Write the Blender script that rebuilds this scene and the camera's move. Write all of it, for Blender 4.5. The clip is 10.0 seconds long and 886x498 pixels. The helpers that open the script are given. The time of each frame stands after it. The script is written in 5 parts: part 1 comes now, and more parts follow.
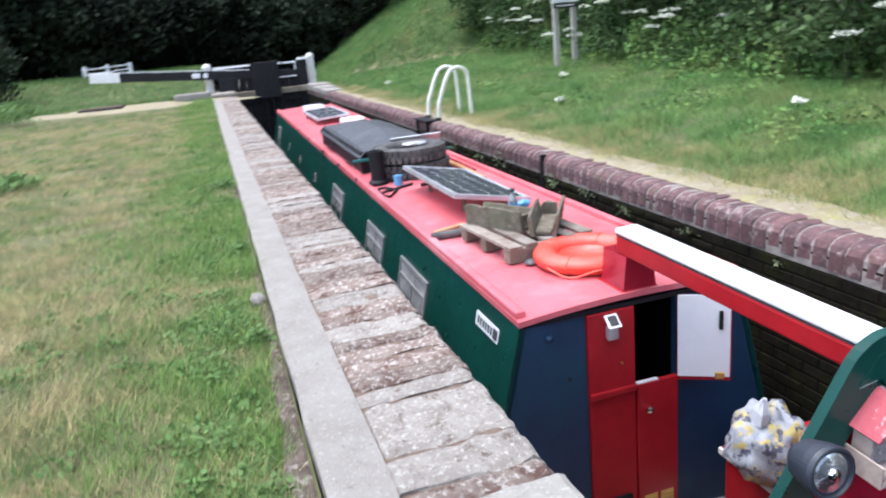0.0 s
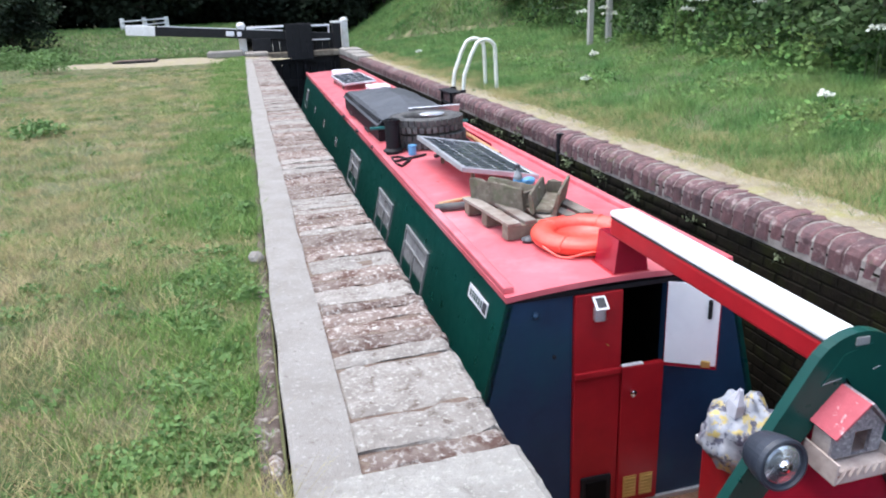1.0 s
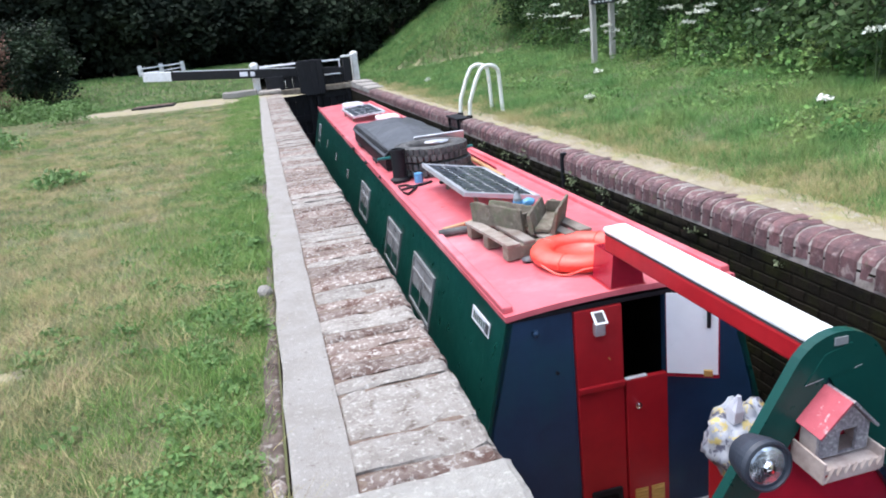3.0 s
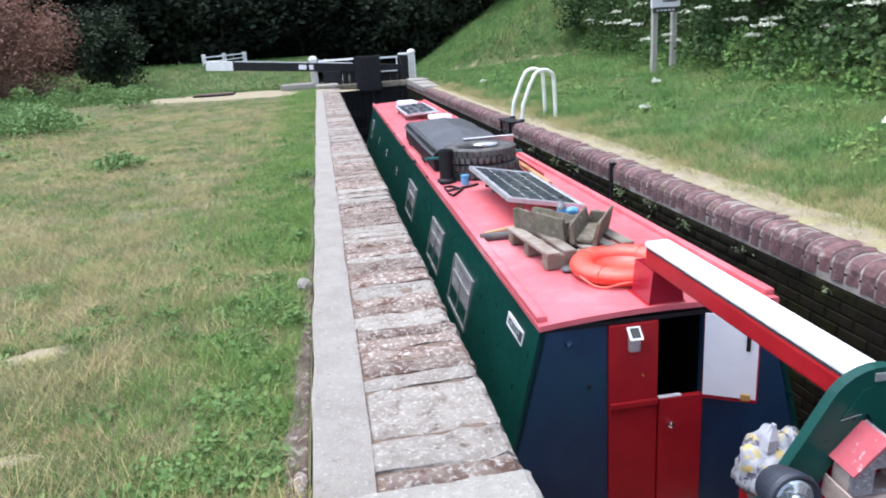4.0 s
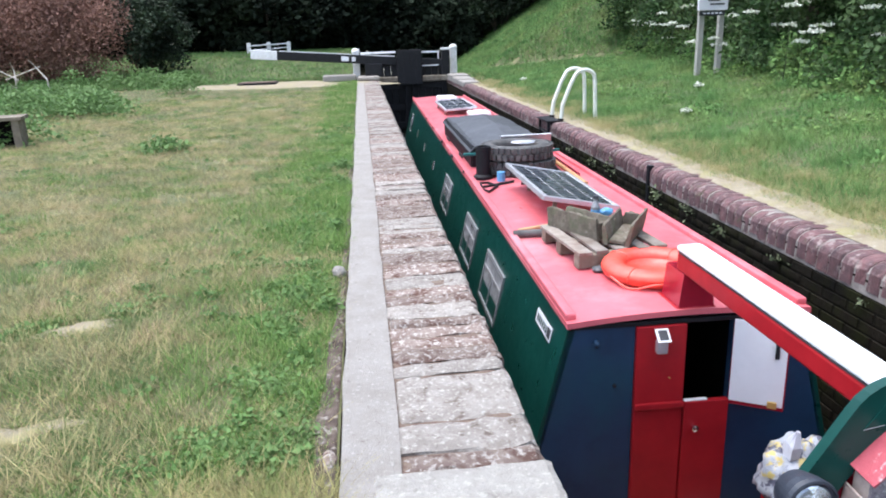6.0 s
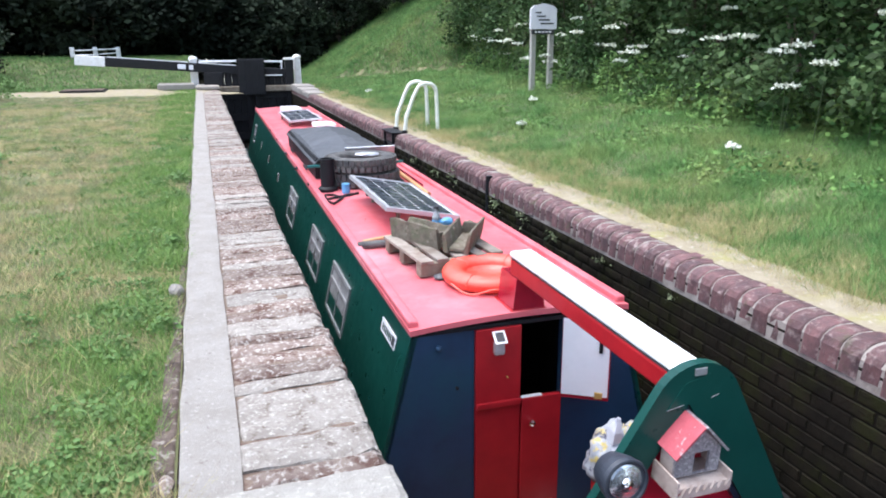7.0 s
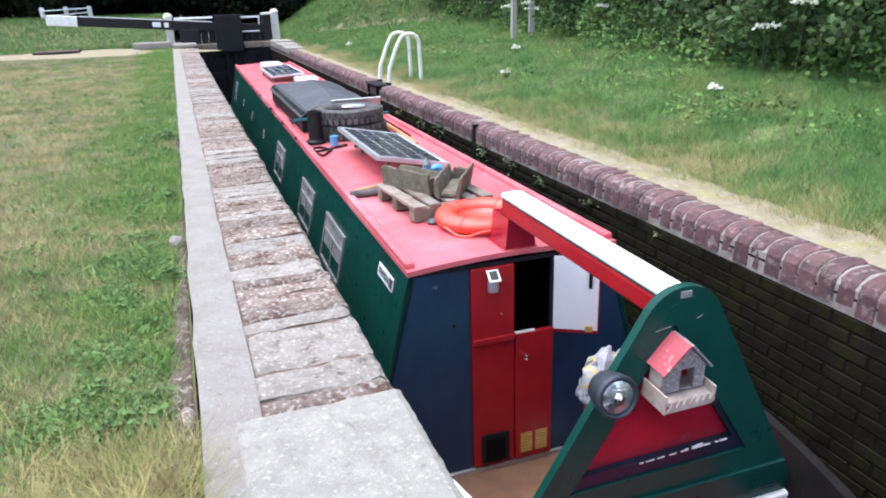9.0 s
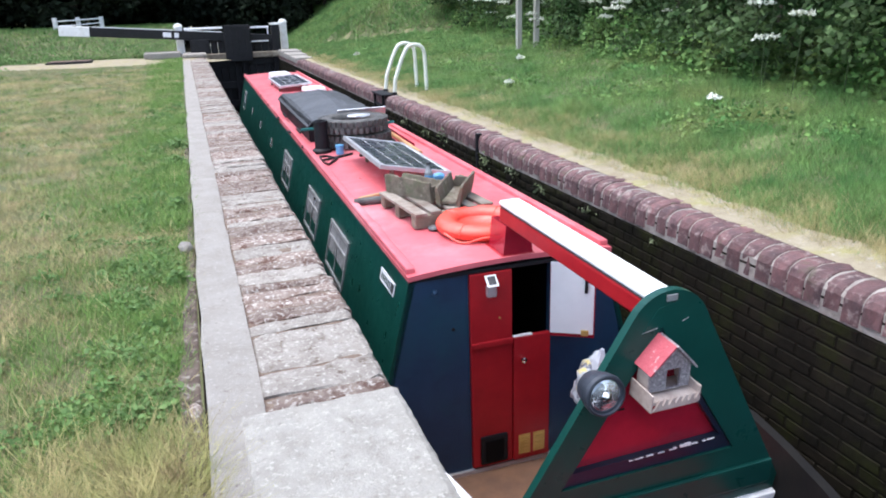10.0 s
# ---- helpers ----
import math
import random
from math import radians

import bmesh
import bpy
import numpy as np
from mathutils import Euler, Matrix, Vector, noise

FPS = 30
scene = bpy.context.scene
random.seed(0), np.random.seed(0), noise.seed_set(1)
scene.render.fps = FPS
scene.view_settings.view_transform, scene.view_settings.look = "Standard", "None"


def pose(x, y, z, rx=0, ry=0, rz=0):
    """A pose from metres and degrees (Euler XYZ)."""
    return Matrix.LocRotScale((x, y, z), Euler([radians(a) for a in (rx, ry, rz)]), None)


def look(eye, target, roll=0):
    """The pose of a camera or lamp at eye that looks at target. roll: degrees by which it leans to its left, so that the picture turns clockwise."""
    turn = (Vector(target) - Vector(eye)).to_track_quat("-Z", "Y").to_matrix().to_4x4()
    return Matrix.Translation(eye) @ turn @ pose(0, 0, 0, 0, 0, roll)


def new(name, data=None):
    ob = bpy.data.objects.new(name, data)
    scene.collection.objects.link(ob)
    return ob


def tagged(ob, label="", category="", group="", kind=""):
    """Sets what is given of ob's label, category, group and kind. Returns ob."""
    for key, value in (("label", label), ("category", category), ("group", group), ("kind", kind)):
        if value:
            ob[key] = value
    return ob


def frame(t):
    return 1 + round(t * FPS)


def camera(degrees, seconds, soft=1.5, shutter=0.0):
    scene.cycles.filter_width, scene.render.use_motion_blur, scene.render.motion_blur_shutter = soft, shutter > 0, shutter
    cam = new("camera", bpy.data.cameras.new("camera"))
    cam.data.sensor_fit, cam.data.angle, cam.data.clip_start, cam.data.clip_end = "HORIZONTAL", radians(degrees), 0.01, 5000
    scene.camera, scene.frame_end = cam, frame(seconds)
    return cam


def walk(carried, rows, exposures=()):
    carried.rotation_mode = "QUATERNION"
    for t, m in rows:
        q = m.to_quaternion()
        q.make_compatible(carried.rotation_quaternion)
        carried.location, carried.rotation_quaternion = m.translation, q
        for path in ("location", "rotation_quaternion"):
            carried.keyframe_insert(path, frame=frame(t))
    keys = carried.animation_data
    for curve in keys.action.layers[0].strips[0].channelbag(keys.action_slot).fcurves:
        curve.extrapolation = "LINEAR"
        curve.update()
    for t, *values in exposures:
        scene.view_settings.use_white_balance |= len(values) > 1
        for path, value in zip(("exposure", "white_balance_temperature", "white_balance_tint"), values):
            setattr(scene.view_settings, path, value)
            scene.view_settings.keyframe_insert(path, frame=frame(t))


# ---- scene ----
cam = camera(64.0, 10.0, 1.9, 0.5)
PATH = [
    (0, look((-0.7705, 0.0598, 1.2826), (-0.2208, 1.8917, 0.6980), -5.664)),
    (0.5, look((-0.6827, -0.0083, 1.2791), (-0.2577, 1.8403, 0.6449), -2.366)),
    (1, look((-0.6263, -0.0232, 1.2752), (-0.1569, 1.8083, 0.6229), -2.554)),
    (1.5, look((-0.5927, -0.0202, 1.2816), (-0.1012, 1.7894, 0.5864), -3.248)),
    (2, look((-0.5672, -0.0830, 1.2878), (-0.0847, 1.7555, 0.6658), -3.743)),
    (2.2, look((-0.5478, -0.0932, 1.2897), (-0.0678, 1.7645, 0.7257), -4.633)),
    (3.3, look((-0.5080, -0.1667, 1.3185), (-0.1082, 1.7034, 0.7330), -6.421)),
    (3.5, look((-0.4894, -0.1600, 1.3339), (-0.1191, 1.7201, 0.7611), -5.609)),
    (4, look((-0.4835, -0.1657, 1.3169), (-0.1958, 1.7293, 0.7458), -3.864)),
    (4.5, look((-0.4973, -0.1725, 1.3269), (-0.2440, 1.7328, 0.7743), -3.087)),
    (5, look((-0.5050, -0.2108, 1.3246), (-0.3104, 1.6912, 0.7376), -2.508)),
    (5.2, look((-0.5130, -0.2180, 1.3326), (-0.3253, 1.6849, 0.7464), -2.174)),
    (6.3, look((-0.4680, -0.2600, 1.3254), (-0.2630, 1.6472, 0.7592), -1.963)),
    (6.5, look((-0.4482, -0.3040, 1.3293), (-0.1521, 1.5959, 0.7792), -1.875)),
    (7, look((-0.4543, -0.3115, 1.3502), (0.1470, 1.5122, 0.7912), -0.416)),
    (7.5, look((-0.5121, -0.3084, 1.3442), (0.0015, 1.5486, 0.8079), -1.046)),
    (8, look((-0.4787, -0.3564, 1.2987), (0.1574, 1.4211, 0.6385), -1.224)),
    (8.5, look((-0.5265, -0.4177, 1.3086), (0.1335, 1.3476, 0.6391), -1.276)),
    (9, look((-0.5444, -0.4278, 1.3202), (0.0805, 1.3467, 0.6416), -1.894)),
    (9.5, look((-0.5496, -0.5276, 1.3473), (0.0571, 1.2574, 0.6797), -2.038)),
    (10, look((-0.5436, -0.5620, 1.3495), (0.0643, 1.2268, 0.6934), -1.989)),
]
walk(cam, PATH, [(0, 1.98), (1, 1.9), (2, 1.92), (4.5, 1.95), (6.5, 2.02), (8, 2.12), (9, 2.0), (10, 1.93)])

# ---- light ----
world = bpy.data.worlds.new("overcast_sky")
scene.world = world
world.use_nodes = True
wn = world.node_tree
sky = wn.nodes.new("ShaderNodeTexSky")
sky.sky_type = "NISHITA"
sky.sun_disc = False
sky.sun_elevation = radians(75)
sky.sun_rotation = radians(-70)
sky.air_density, sky.dust_density, sky.ozone_density = 1.0, 1.0, 2.0
haze = wn.nodes.new("ShaderNodeHueSaturation")
haze.inputs["Saturation"].default_value = 0.68
wn.links.new(sky.outputs[0], haze.inputs["Color"])
wn.links.new(haze.outputs[0], wn.nodes["Background"].inputs[0])
wn.nodes["Background"].inputs[1].default_value = 0.13
sun_data = bpy.data.lights.new("sun", "SUN")
sun_data.energy, sun_data.angle, sun_data.color = 1.3, radians(50), (1.0, 0.985, 0.985)
sun = new("sun", sun_data)
sun.matrix_world = look((-4, 1.5, 16), (0, 0, 0))


# ---- materials ----
def mat(name, c1, c2=None, scale=6.0, rough=0.7, metal=0.0, bump=0.25, bscale=70.0, c3=None, s3=1.2, rand=0.0, cut=(0.35, 0.65), spec=0.5,
        island=0.0, cut3=(0.5, 0.68), coat=0.0, stretch=None, up=0.0, trans=0.0, c4=None, s4=4.0, cut4=(0.55, 0.66)):
    m = bpy.data.materials.new(name)
    m.use_nodes = True
    nt = m.node_tree
    n, link = nt.nodes, nt.links.new
    p = n["Principled BSDF"]
    geo = n.new("ShaderNodeNewGeometry")
    src = geo.outputs["Position"]
    if stretch:
        mp = n.new("ShaderNodeMapping")
        mp.inputs["Scale"].default_value = stretch
        link(src, mp.inputs[0])
        src = mp.outputs[0]

    def noisy(s, detail=5.0):
        t = n.new("ShaderNodeTexNoise")
        t.inputs["Scale"].default_value, t.inputs["Detail"].default_value = s, detail
        t.inputs["Roughness"].default_value = 0.65
        link(src, t.inputs["Vector"])
        return t.outputs["Fac"]

    def ramp(fac, a, b):
        r = n.new("ShaderNodeMapRange")
        r.inputs["From Min"].default_value, r.inputs["From Max"].default_value = a, b
        link(fac, r.inputs["Value"])
        return r.outputs["Result"]

    def mix(fac, a, b):
        x = n.new("ShaderNodeMix")
        x.data_type = "RGBA"
        link(fac, x.inputs[0])
        for sock, v in ((x.inputs[6], a), (x.inputs[7], b)):
            if isinstance(v, tuple):
                sock.default_value = (*v[:3], 1)
            else:
                link(v, sock)
        return x.outputs[2]

    c2 = c2 or tuple(v * 0.8 for v in c1)
    col = mix(ramp(noisy(scale), *cut), c1, c2)
    if c3:
        col = mix(ramp(noisy(s3, 6.0), *cut3), col, c3)
    if c4:
        col = mix(ramp(noisy(s4, 8.0), *cut4), col, c4)
    if rand or island:
        h = n.new("ShaderNodeHueSaturation")
        if rand:
            info = n.new("ShaderNodeObjectInfo")
            v = ramp(info.outputs["Random"], 0, 1)
        else:
            v = ramp(geo.outputs["Random Per Island"], 0, 1)
        k = rand or island
        mr = v.node
        mr.inputs["To Min"].default_value, mr.inputs["To Max"].default_value = 1 - k, 1 + k
        link(v, h.inputs["Value"])
        link(col, h.inputs["Color"])
        col = h.outputs[0]
    link(col, p.inputs["Base Color"])
    rr = ramp(noisy(scale * 2.3), 0.2, 0.8)
    rr.node.inputs["To Min"].default_value, rr.node.inputs["To Max"].default_value = max(rough - 0.1, 0.03), min(rough + 0.1, 1)
    link(rr, p.inputs["Roughness"])
    p.inputs["Metallic"].default_value = metal
    p.inputs["Specular IOR Level"].default_value = spec
    p.inputs["Coat Weight"].default_value = coat
    if bump:
        bn = n.new("ShaderNodeBump")
        bn.inputs["Strength"].default_value, bn.inputs["Distance"].default_value = bump, 0.01
        link(noisy(bscale, 8.0), bn.inputs["Height"])
        link(bn.outputs[0], p.inputs["Normal"])
    if up:
        # thin blades scatter light as a soft mat does: their normals lean upwards
        sc, ad, nm = (n.new("ShaderNodeVectorMath") for _ in range(3))
        sc.operation, ad.operation, nm.operation = "SCALE", "ADD", "NORMALIZE"
        sc.inputs["Scale"].default_value = 1 - up
        link(geo.outputs["Normal"], sc.inputs[0])
        link(sc.outputs[0], ad.inputs[0])
        ad.inputs[1].default_value = (0, 0, up)
        link(ad.outputs[0], nm.inputs[0])
        link(nm.outputs[0], p.inputs["Normal"])
    if trans:
        tr, mx = n.new("ShaderNodeBsdfTranslucent"), n.new("ShaderNodeMixShader")
        link(col, tr.inputs["Color"])
        mx.inputs[0].default_value = trans
        link(p.outputs[0], mx.inputs[1])
        link(tr.outputs[0], mx.inputs[2])
        link(mx.outputs[0], n["Material Output"].inputs["Surface"])
    return m


M = dict(
    # roof red is paled towards pink: sky glare put into the base colour
    roof_red=mat("sky_glare_red_paint", (0.60, 0.140, 0.165), (0.53, 0.105, 0.125), 3, 0.36, bump=0.08, bscale=40, c3=(0.66, 0.235, 0.26), s3=1.3, c4=(0.30, 0.10, 0.10), s4=9, cut4=(0.72, 0.80)),
    red=mat("red_paint", (0.38, 0.014, 0.020), (0.30, 0.010, 0.016), 5, 0.36, bump=0.08, bscale=25, spec=0.3),
    dkred=mat("dark_red_paint", (0.32, 0.012, 0.030), (0.23, 0.010, 0.024), 4, 0.16, bump=0.08, bscale=9, coat=0.5),
    green=mat("dark_green_paint", (0.005, 0.052, 0.042), (0.004, 0.040, 0.033), 4, 0.32, bump=0.05, bscale=18, c3=(0.005, 0.036, 0.028), s3=0.8, spec=0.3),
    navy=mat("navy_paint", (0.014, 0.043, 0.092), (0.010, 0.030, 0.066), 4, 0.42, bump=0.12, bscale=20, spec=0.4, c3=(0.011, 0.05, 0.085), s3=2.2),
    darknavy=mat("dark_navy_moulding", (0.006, 0.016, 0.034), (0.004, 0.011, 0.024), 5, 0.4, bump=0.1),
    white=mat("white_paint", (0.80, 0.80, 0.82), (0.74, 0.74, 0.76), 5, 0.42, bump=0.1, bscale=30, c3=(0.55, 0.52, 0.47), s3=9, cut3=(0.66, 0.74)),
    whited=mat("chipped_white_paint", (0.78, 0.78, 0.79), (0.66, 0.65, 0.64), 7, 0.55, bump=0.3, bscale=60, c3=(0.34, 0.32, 0.29), s3=14, cut3=(0.62, 0.70)),
    black=mat("black_paint", (0.007, 0.007, 0.009), (0.012, 0.012, 0.015), 8, 0.55, bump=0.2, spec=0.25),
    hull=mat("black_hull", (0.006, 0.006, 0.007), (0.012, 0.011, 0.01), 3, 0.7, bump=0.3, bscale=30, spec=0.12),
    rubber=mat("tyre_rubber", (0.04, 0.04, 0.042), (0.11, 0.107, 0.103), 9, 0.8, bump=0.5, bscale=60),
    orange=mat("faded_orange_plastic", (0.78, 0.085, 0.055), (0.72, 0.065, 0.042), 6, 0.42, bump=0.1, bscale=30, c3=(0.80, 0.15, 0.115), s3=3),
    palewood=mat("bleached_slat_wood", (0.28, 0.245, 0.215), (0.17, 0.14, 0.115), 9, 0.85, bump=0.6, bscale=45, c3=(0.15, 0.10, 0.075), s3=6, rand=0.2),
    oldwood=mat("weathered_wood", (0.20, 0.165, 0.125), (0.12, 0.095, 0.07), 9, 0.85, bump=0.6, bscale=45, c3=(0.28, 0.25, 0.20), s3=4, rand=0.15),
    mossy=mat("mossy_wood", (0.19, 0.16, 0.125), (0.10, 0.08, 0.06), 14, 0.9, bump=0.8, bscale=50, c3=(0.12, 0.125, 0.075), s3=9, c4=(0.31, 0.28, 0.235), s4=17, cut4=(0.58, 0.68)),
    lightwood=mat("pale_wood", (0.50, 0.30, 0.15), (0.40, 0.22, 0.10), 8, 0.6),
    deckwood=mat("worn_deck", (0.20, 0.105, 0.06), (0.13, 0.07, 0.045), 6, 0.7, bump=0.3),
    tarp=mat("grey_tarpaulin", (0.062, 0.066, 0.074), (0.045, 0.048, 0.055), 3, 0.5, bump=0.35, bscale=12, c3=(0.09, 0.094, 0.102), s3=1.5),
    cell=mat("solar_cell", (0.03, 0.038, 0.05), (0.045, 0.052, 0.065), 3, 0.28, bump=0.0),
    alu=mat("aluminium", (0.62, 0.63, 0.66), (0.5, 0.5, 0.53), 8, 0.4, metal=0.7, bump=0.1),
    chrome=mat("chrome", (0.85, 0.85, 0.87), (0.8, 0.8, 0.82), 5, 0.1, metal=1.0, bump=0.0),
    housing=mat("dull_dark_housing", (0.030, 0.036, 0.050), (0.02, 0.024, 0.034), 6, 0.45, bump=0.1),
    # white and dark noise patches paint the reflector's glints onto the lens
    glass=mat("headlight_painted_glints", (0.86, 0.88, 0.92), (0.22, 0.24, 0.28), 16, 0.12, metal=0.85, bump=0.9, bscale=9, coat=1.0, cut=(0.46, 0.56)),
    pane=mat("curtained_window_pane", (0.36, 0.365, 0.385), (0.22, 0.225, 0.245), 9, 0.15, bump=0.0, c3=(0.09, 0.09, 0.1), s3=4),
    winframe=mat("dull_window_frame", (0.30, 0.305, 0.315), (0.22, 0.225, 0.235), 8, 0.5, metal=0.3, bump=0.1),
    brass=mat("brass", (0.66, 0.45, 0.16), (0.52, 0.34, 0.10), 12, 0.4, metal=0.6, bump=0.1),
    blue=mat("blue_plastic", (0.12, 0.36, 0.62), (0.10, 0.30, 0.52), 10, 0.35, bump=0.05),
    bag=mat("plastic_bag", (0.48, 0.49, 0.52), (0.28, 0.30, 0.35), 14, 0.35, bump=0.6, bscale=30, c3=(0.58, 0.46, 0.16), s3=9, cut3=(0.53, 0.57), c4=(0.10, 0.10, 0.14), s4=17, cut4=(0.54, 0.58)),
    bagprint=mat("bag_contents", (0.22, 0.13, 0.07), (0.50, 0.33, 0.20), 18, 0.5, bump=0.4),
    # near-black for painted shade in cabin and under bench; also flap and panel scratch
    dark=mat("shade_and_scar_black", (0.006, 0.005, 0.005), (0.004, 0.004, 0.004), 5, 0.8, bump=0.1, spec=0.1),
    glitter=mat("grey_grit", (0.30, 0.27, 0.29), (0.16, 0.14, 0.16), 60, 0.7, bump=0.8, bscale=120, c3=(0.5, 0.47, 0.47), s3=80),
    pinkish=mat("worn_pink_roofing", (0.46, 0.085, 0.11), (0.36, 0.06, 0.08), 14, 0.6, bump=0.4, c3=(0.55, 0.4, 0.4), s3=30, cut3=(0.6, 0.7)),
    cream=mat("bare_wood_tray", (0.50, 0.42, 0.38), (0.36, 0.28, 0.25), 18, 0.7, bump=0.4),
    teal=mat("teal_strap", (0.01, 0.16, 0.15), (0.01, 0.12, 0.11), 8, 0.5),
    ladder=mat("cream_white_tube", (0.74, 0.76, 0.70), (0.64, 0.67, 0.60), 8, 0.4, bump=0.1, c3=(0.45, 0.47, 0.38), s3=7, cut3=(0.6, 0.75)),
    concrete=mat("concrete", (0.285, 0.265, 0.245), (0.23, 0.21, 0.19), 5, 0.93, bump=0.9, bscale=110, c3=(0.15, 0.125, 0.11), s3=34, cut3=(0.60, 0.70), c4=(0.36, 0.34, 0.315), s4=55, cut4=(0.56, 0.66)),
    stone=mat("coping_stone", (0.29, 0.265, 0.24), (0.20, 0.175, 0.155), 11, 0.94, bump=1.0, bscale=70, c3=(0.115, 0.085, 0.07), s3=16, cut3=(0.55, 0.66), c4=(0.41, 0.39, 0.355), s4=55, cut4=(0.53, 0.65), rand=0.12),
    brownstone=mat("mossy_coping_brick", (0.23, 0.185, 0.16), (0.145, 0.10, 0.085), 13, 0.95, bump=1.0, bscale=60, c3=(0.095, 0.05, 0.038), s3=9, cut3=(0.50, 0.60), c4=(0.39, 0.36, 0.33), s4=44, cut4=(0.52, 0.62), rand=0.22),
    bigstone=mat("pale_coping_block", (0.315, 0.30, 0.275), (0.235, 0.22, 0.20), 9, 0.94, bump=0.9, bscale=80, c3=(0.15, 0.135, 0.12), s3=30, cut3=(0.56, 0.68), c4=(0.39, 0.375, 0.34), s4=60, cut4=(0.53, 0.66)),
    gapearth=mat("crumbled_edge", (0.15, 0.115, 0.095), (0.07, 0.048, 0.038), 14, 1.0, bump=1.0, bscale=60, c3=(0.30, 0.27, 0.24), s3=24, cut3=(0.55, 0.64), c4=(0.045, 0.03, 0.024), s4=8, cut4=(0.52, 0.62)),
    joint=mat("earthy_joint", (0.12, 0.072, 0.055), (0.18, 0.14, 0.11), 30, 1.0, bump=0.8),
    nose=mat("purple_engineering_brick", (0.15, 0.072, 0.073), (0.07, 0.04, 0.044), 9, 0.75, bump=0.6, bscale=50, c3=(0.30, 0.235, 0.22), s3=13, cut3=(0.55, 0.70), rand=0.25, c4=(0.085, 0.075, 0.045), s4=5, cut4=(0.60, 0.72)),
    mortar=mat("pale_mortar", (0.33, 0.295, 0.27), (0.19, 0.165, 0.15), 6, 0.95, bump=0.6, c3=(0.13, 0.11, 0.095), s3=7),
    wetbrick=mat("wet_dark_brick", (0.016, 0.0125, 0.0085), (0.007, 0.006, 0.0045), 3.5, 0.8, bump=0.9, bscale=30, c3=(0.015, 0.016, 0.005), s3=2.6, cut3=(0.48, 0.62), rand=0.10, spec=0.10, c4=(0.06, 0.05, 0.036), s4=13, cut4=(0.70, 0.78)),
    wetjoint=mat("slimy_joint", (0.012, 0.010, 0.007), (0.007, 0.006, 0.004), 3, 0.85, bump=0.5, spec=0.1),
    water=mat("canal_water", (0.004, 0.0045, 0.0035), (0.006, 0.006, 0.004), 1, 0.12, bump=0.2, bscale=9, spec=0.3),
    soil=mat("lawn_soil", (0.085, 0.10, 0.04), (0.13, 0.125, 0.06), 2.2, 0.97, bump=1.0, bscale=60, c3=(0.26, 0.23, 0.13), s3=1.3, cut3=(0.55, 0.70)),
    dirt=mat("dry_dirt", (0.30, 0.26, 0.19), (0.23, 0.19, 0.125), 6, 0.97, bump=0.8, bscale=50, c3=(0.27, 0.25, 0.10), s3=3.5, c4=(0.36, 0.33, 0.28), s4=22, cut4=(0.58, 0.68)),
    grass=mat("lawn_grass", (0.095, 0.17, 0.052), (0.205, 0.215, 0.105), 1.7, 0.62, bump=0, c3=(0.36, 0.28, 0.165), s3=2.7, cut=(0.42, 0.56), cut3=(0.50, 0.61), island=0.48, spec=0.2, up=0.6, trans=0.25),
    lush=mat("lush_grass", (0.075, 0.185, 0.050), (0.150, 0.265, 0.078), 1.9, 0.62, bump=0, cut=(0.42, 0.58), c3=(0.18, 0.23, 0.075), s3=1.1, island=0.5, spec=0.2, up=0.6, trans=0.25),
    kerbgrass=mat("green_tuft_grass", (0.105, 0.21, 0.045), (0.175, 0.265, 0.075), 2.5, 0.6, bump=0, island=0.5, spec=0.2, up=0.4, trans=0.25),
    straw=mat("dry_grass", (0.47, 0.40, 0.21), (0.36, 0.31, 0.14), 2.0, 0.75, bump=0, island=0.25, spec=0.2, up=0.6, trans=0.25),
    strawtuft=mat("yellow_dry_grass", (0.40, 0.34, 0.16), (0.24, 0.26, 0.09), 5.0, 0.75, bump=0, c3=(0.20, 0.14, 0.08), s3=7, island=0.35, spec=0.2, up=0.5, trans=0.25),
    thatch=mat("withered_thatch", (0.24, 0.17, 0.10), (0.17, 0.115, 0.065), 3.0, 0.8, bump=0, island=0.35, spec=0.1, up=0.6, trans=0.2),
    wallplant=mat("wall_fern_leaf", (0.06, 0.085, 0.035), (0.16, 0.175, 0.11), 9.0, 0.7, bump=0, island=0.4, spec=0.2),
    weed=mat("weed_leaf", (0.092, 0.178, 0.05), (0.135, 0.225, 0.075), 3.0, 0.6, bump=0, island=0.3, spec=0.2, up=0.45, trans=0.25),
    # near-black green: the wood's deep shadow is put into the leaf colour
    leaf=mat("shaded_tree_leaf", (0.007, 0.011, 0.008), (0.027, 0.038, 0.024), 0.45, 0.75, bump=0, island=0.35, spec=0.04, cut=(0.44, 0.64)),
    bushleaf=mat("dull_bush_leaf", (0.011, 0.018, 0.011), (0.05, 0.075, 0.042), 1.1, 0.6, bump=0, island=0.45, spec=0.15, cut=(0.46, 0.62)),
    hedge=mat("hedge_leaf", (0.030, 0.066, 0.022), (0.085, 0.135, 0.055), 1.5, 0.6, bump=0, cut=(0.44, 0.60), island=0.5, spec=0.12, up=0.25, trans=0.2),
    rust=mat("dead_leaf", (0.27, 0.14, 0.105), (0.15, 0.085, 0.07), 0.9, 0.8, bump=0, island=0.35, spec=0.2),
    bark=mat("bark", (0.09, 0.07, 0.05), (0.05, 0.04, 0.03), 9, 0.95, bump=0.9, bscale=20),
    deadwood=mat("bleached_wood", (0.45, 0.40, 0.36), (0.33, 0.29, 0.25), 9, 0.85, bump=0.4),
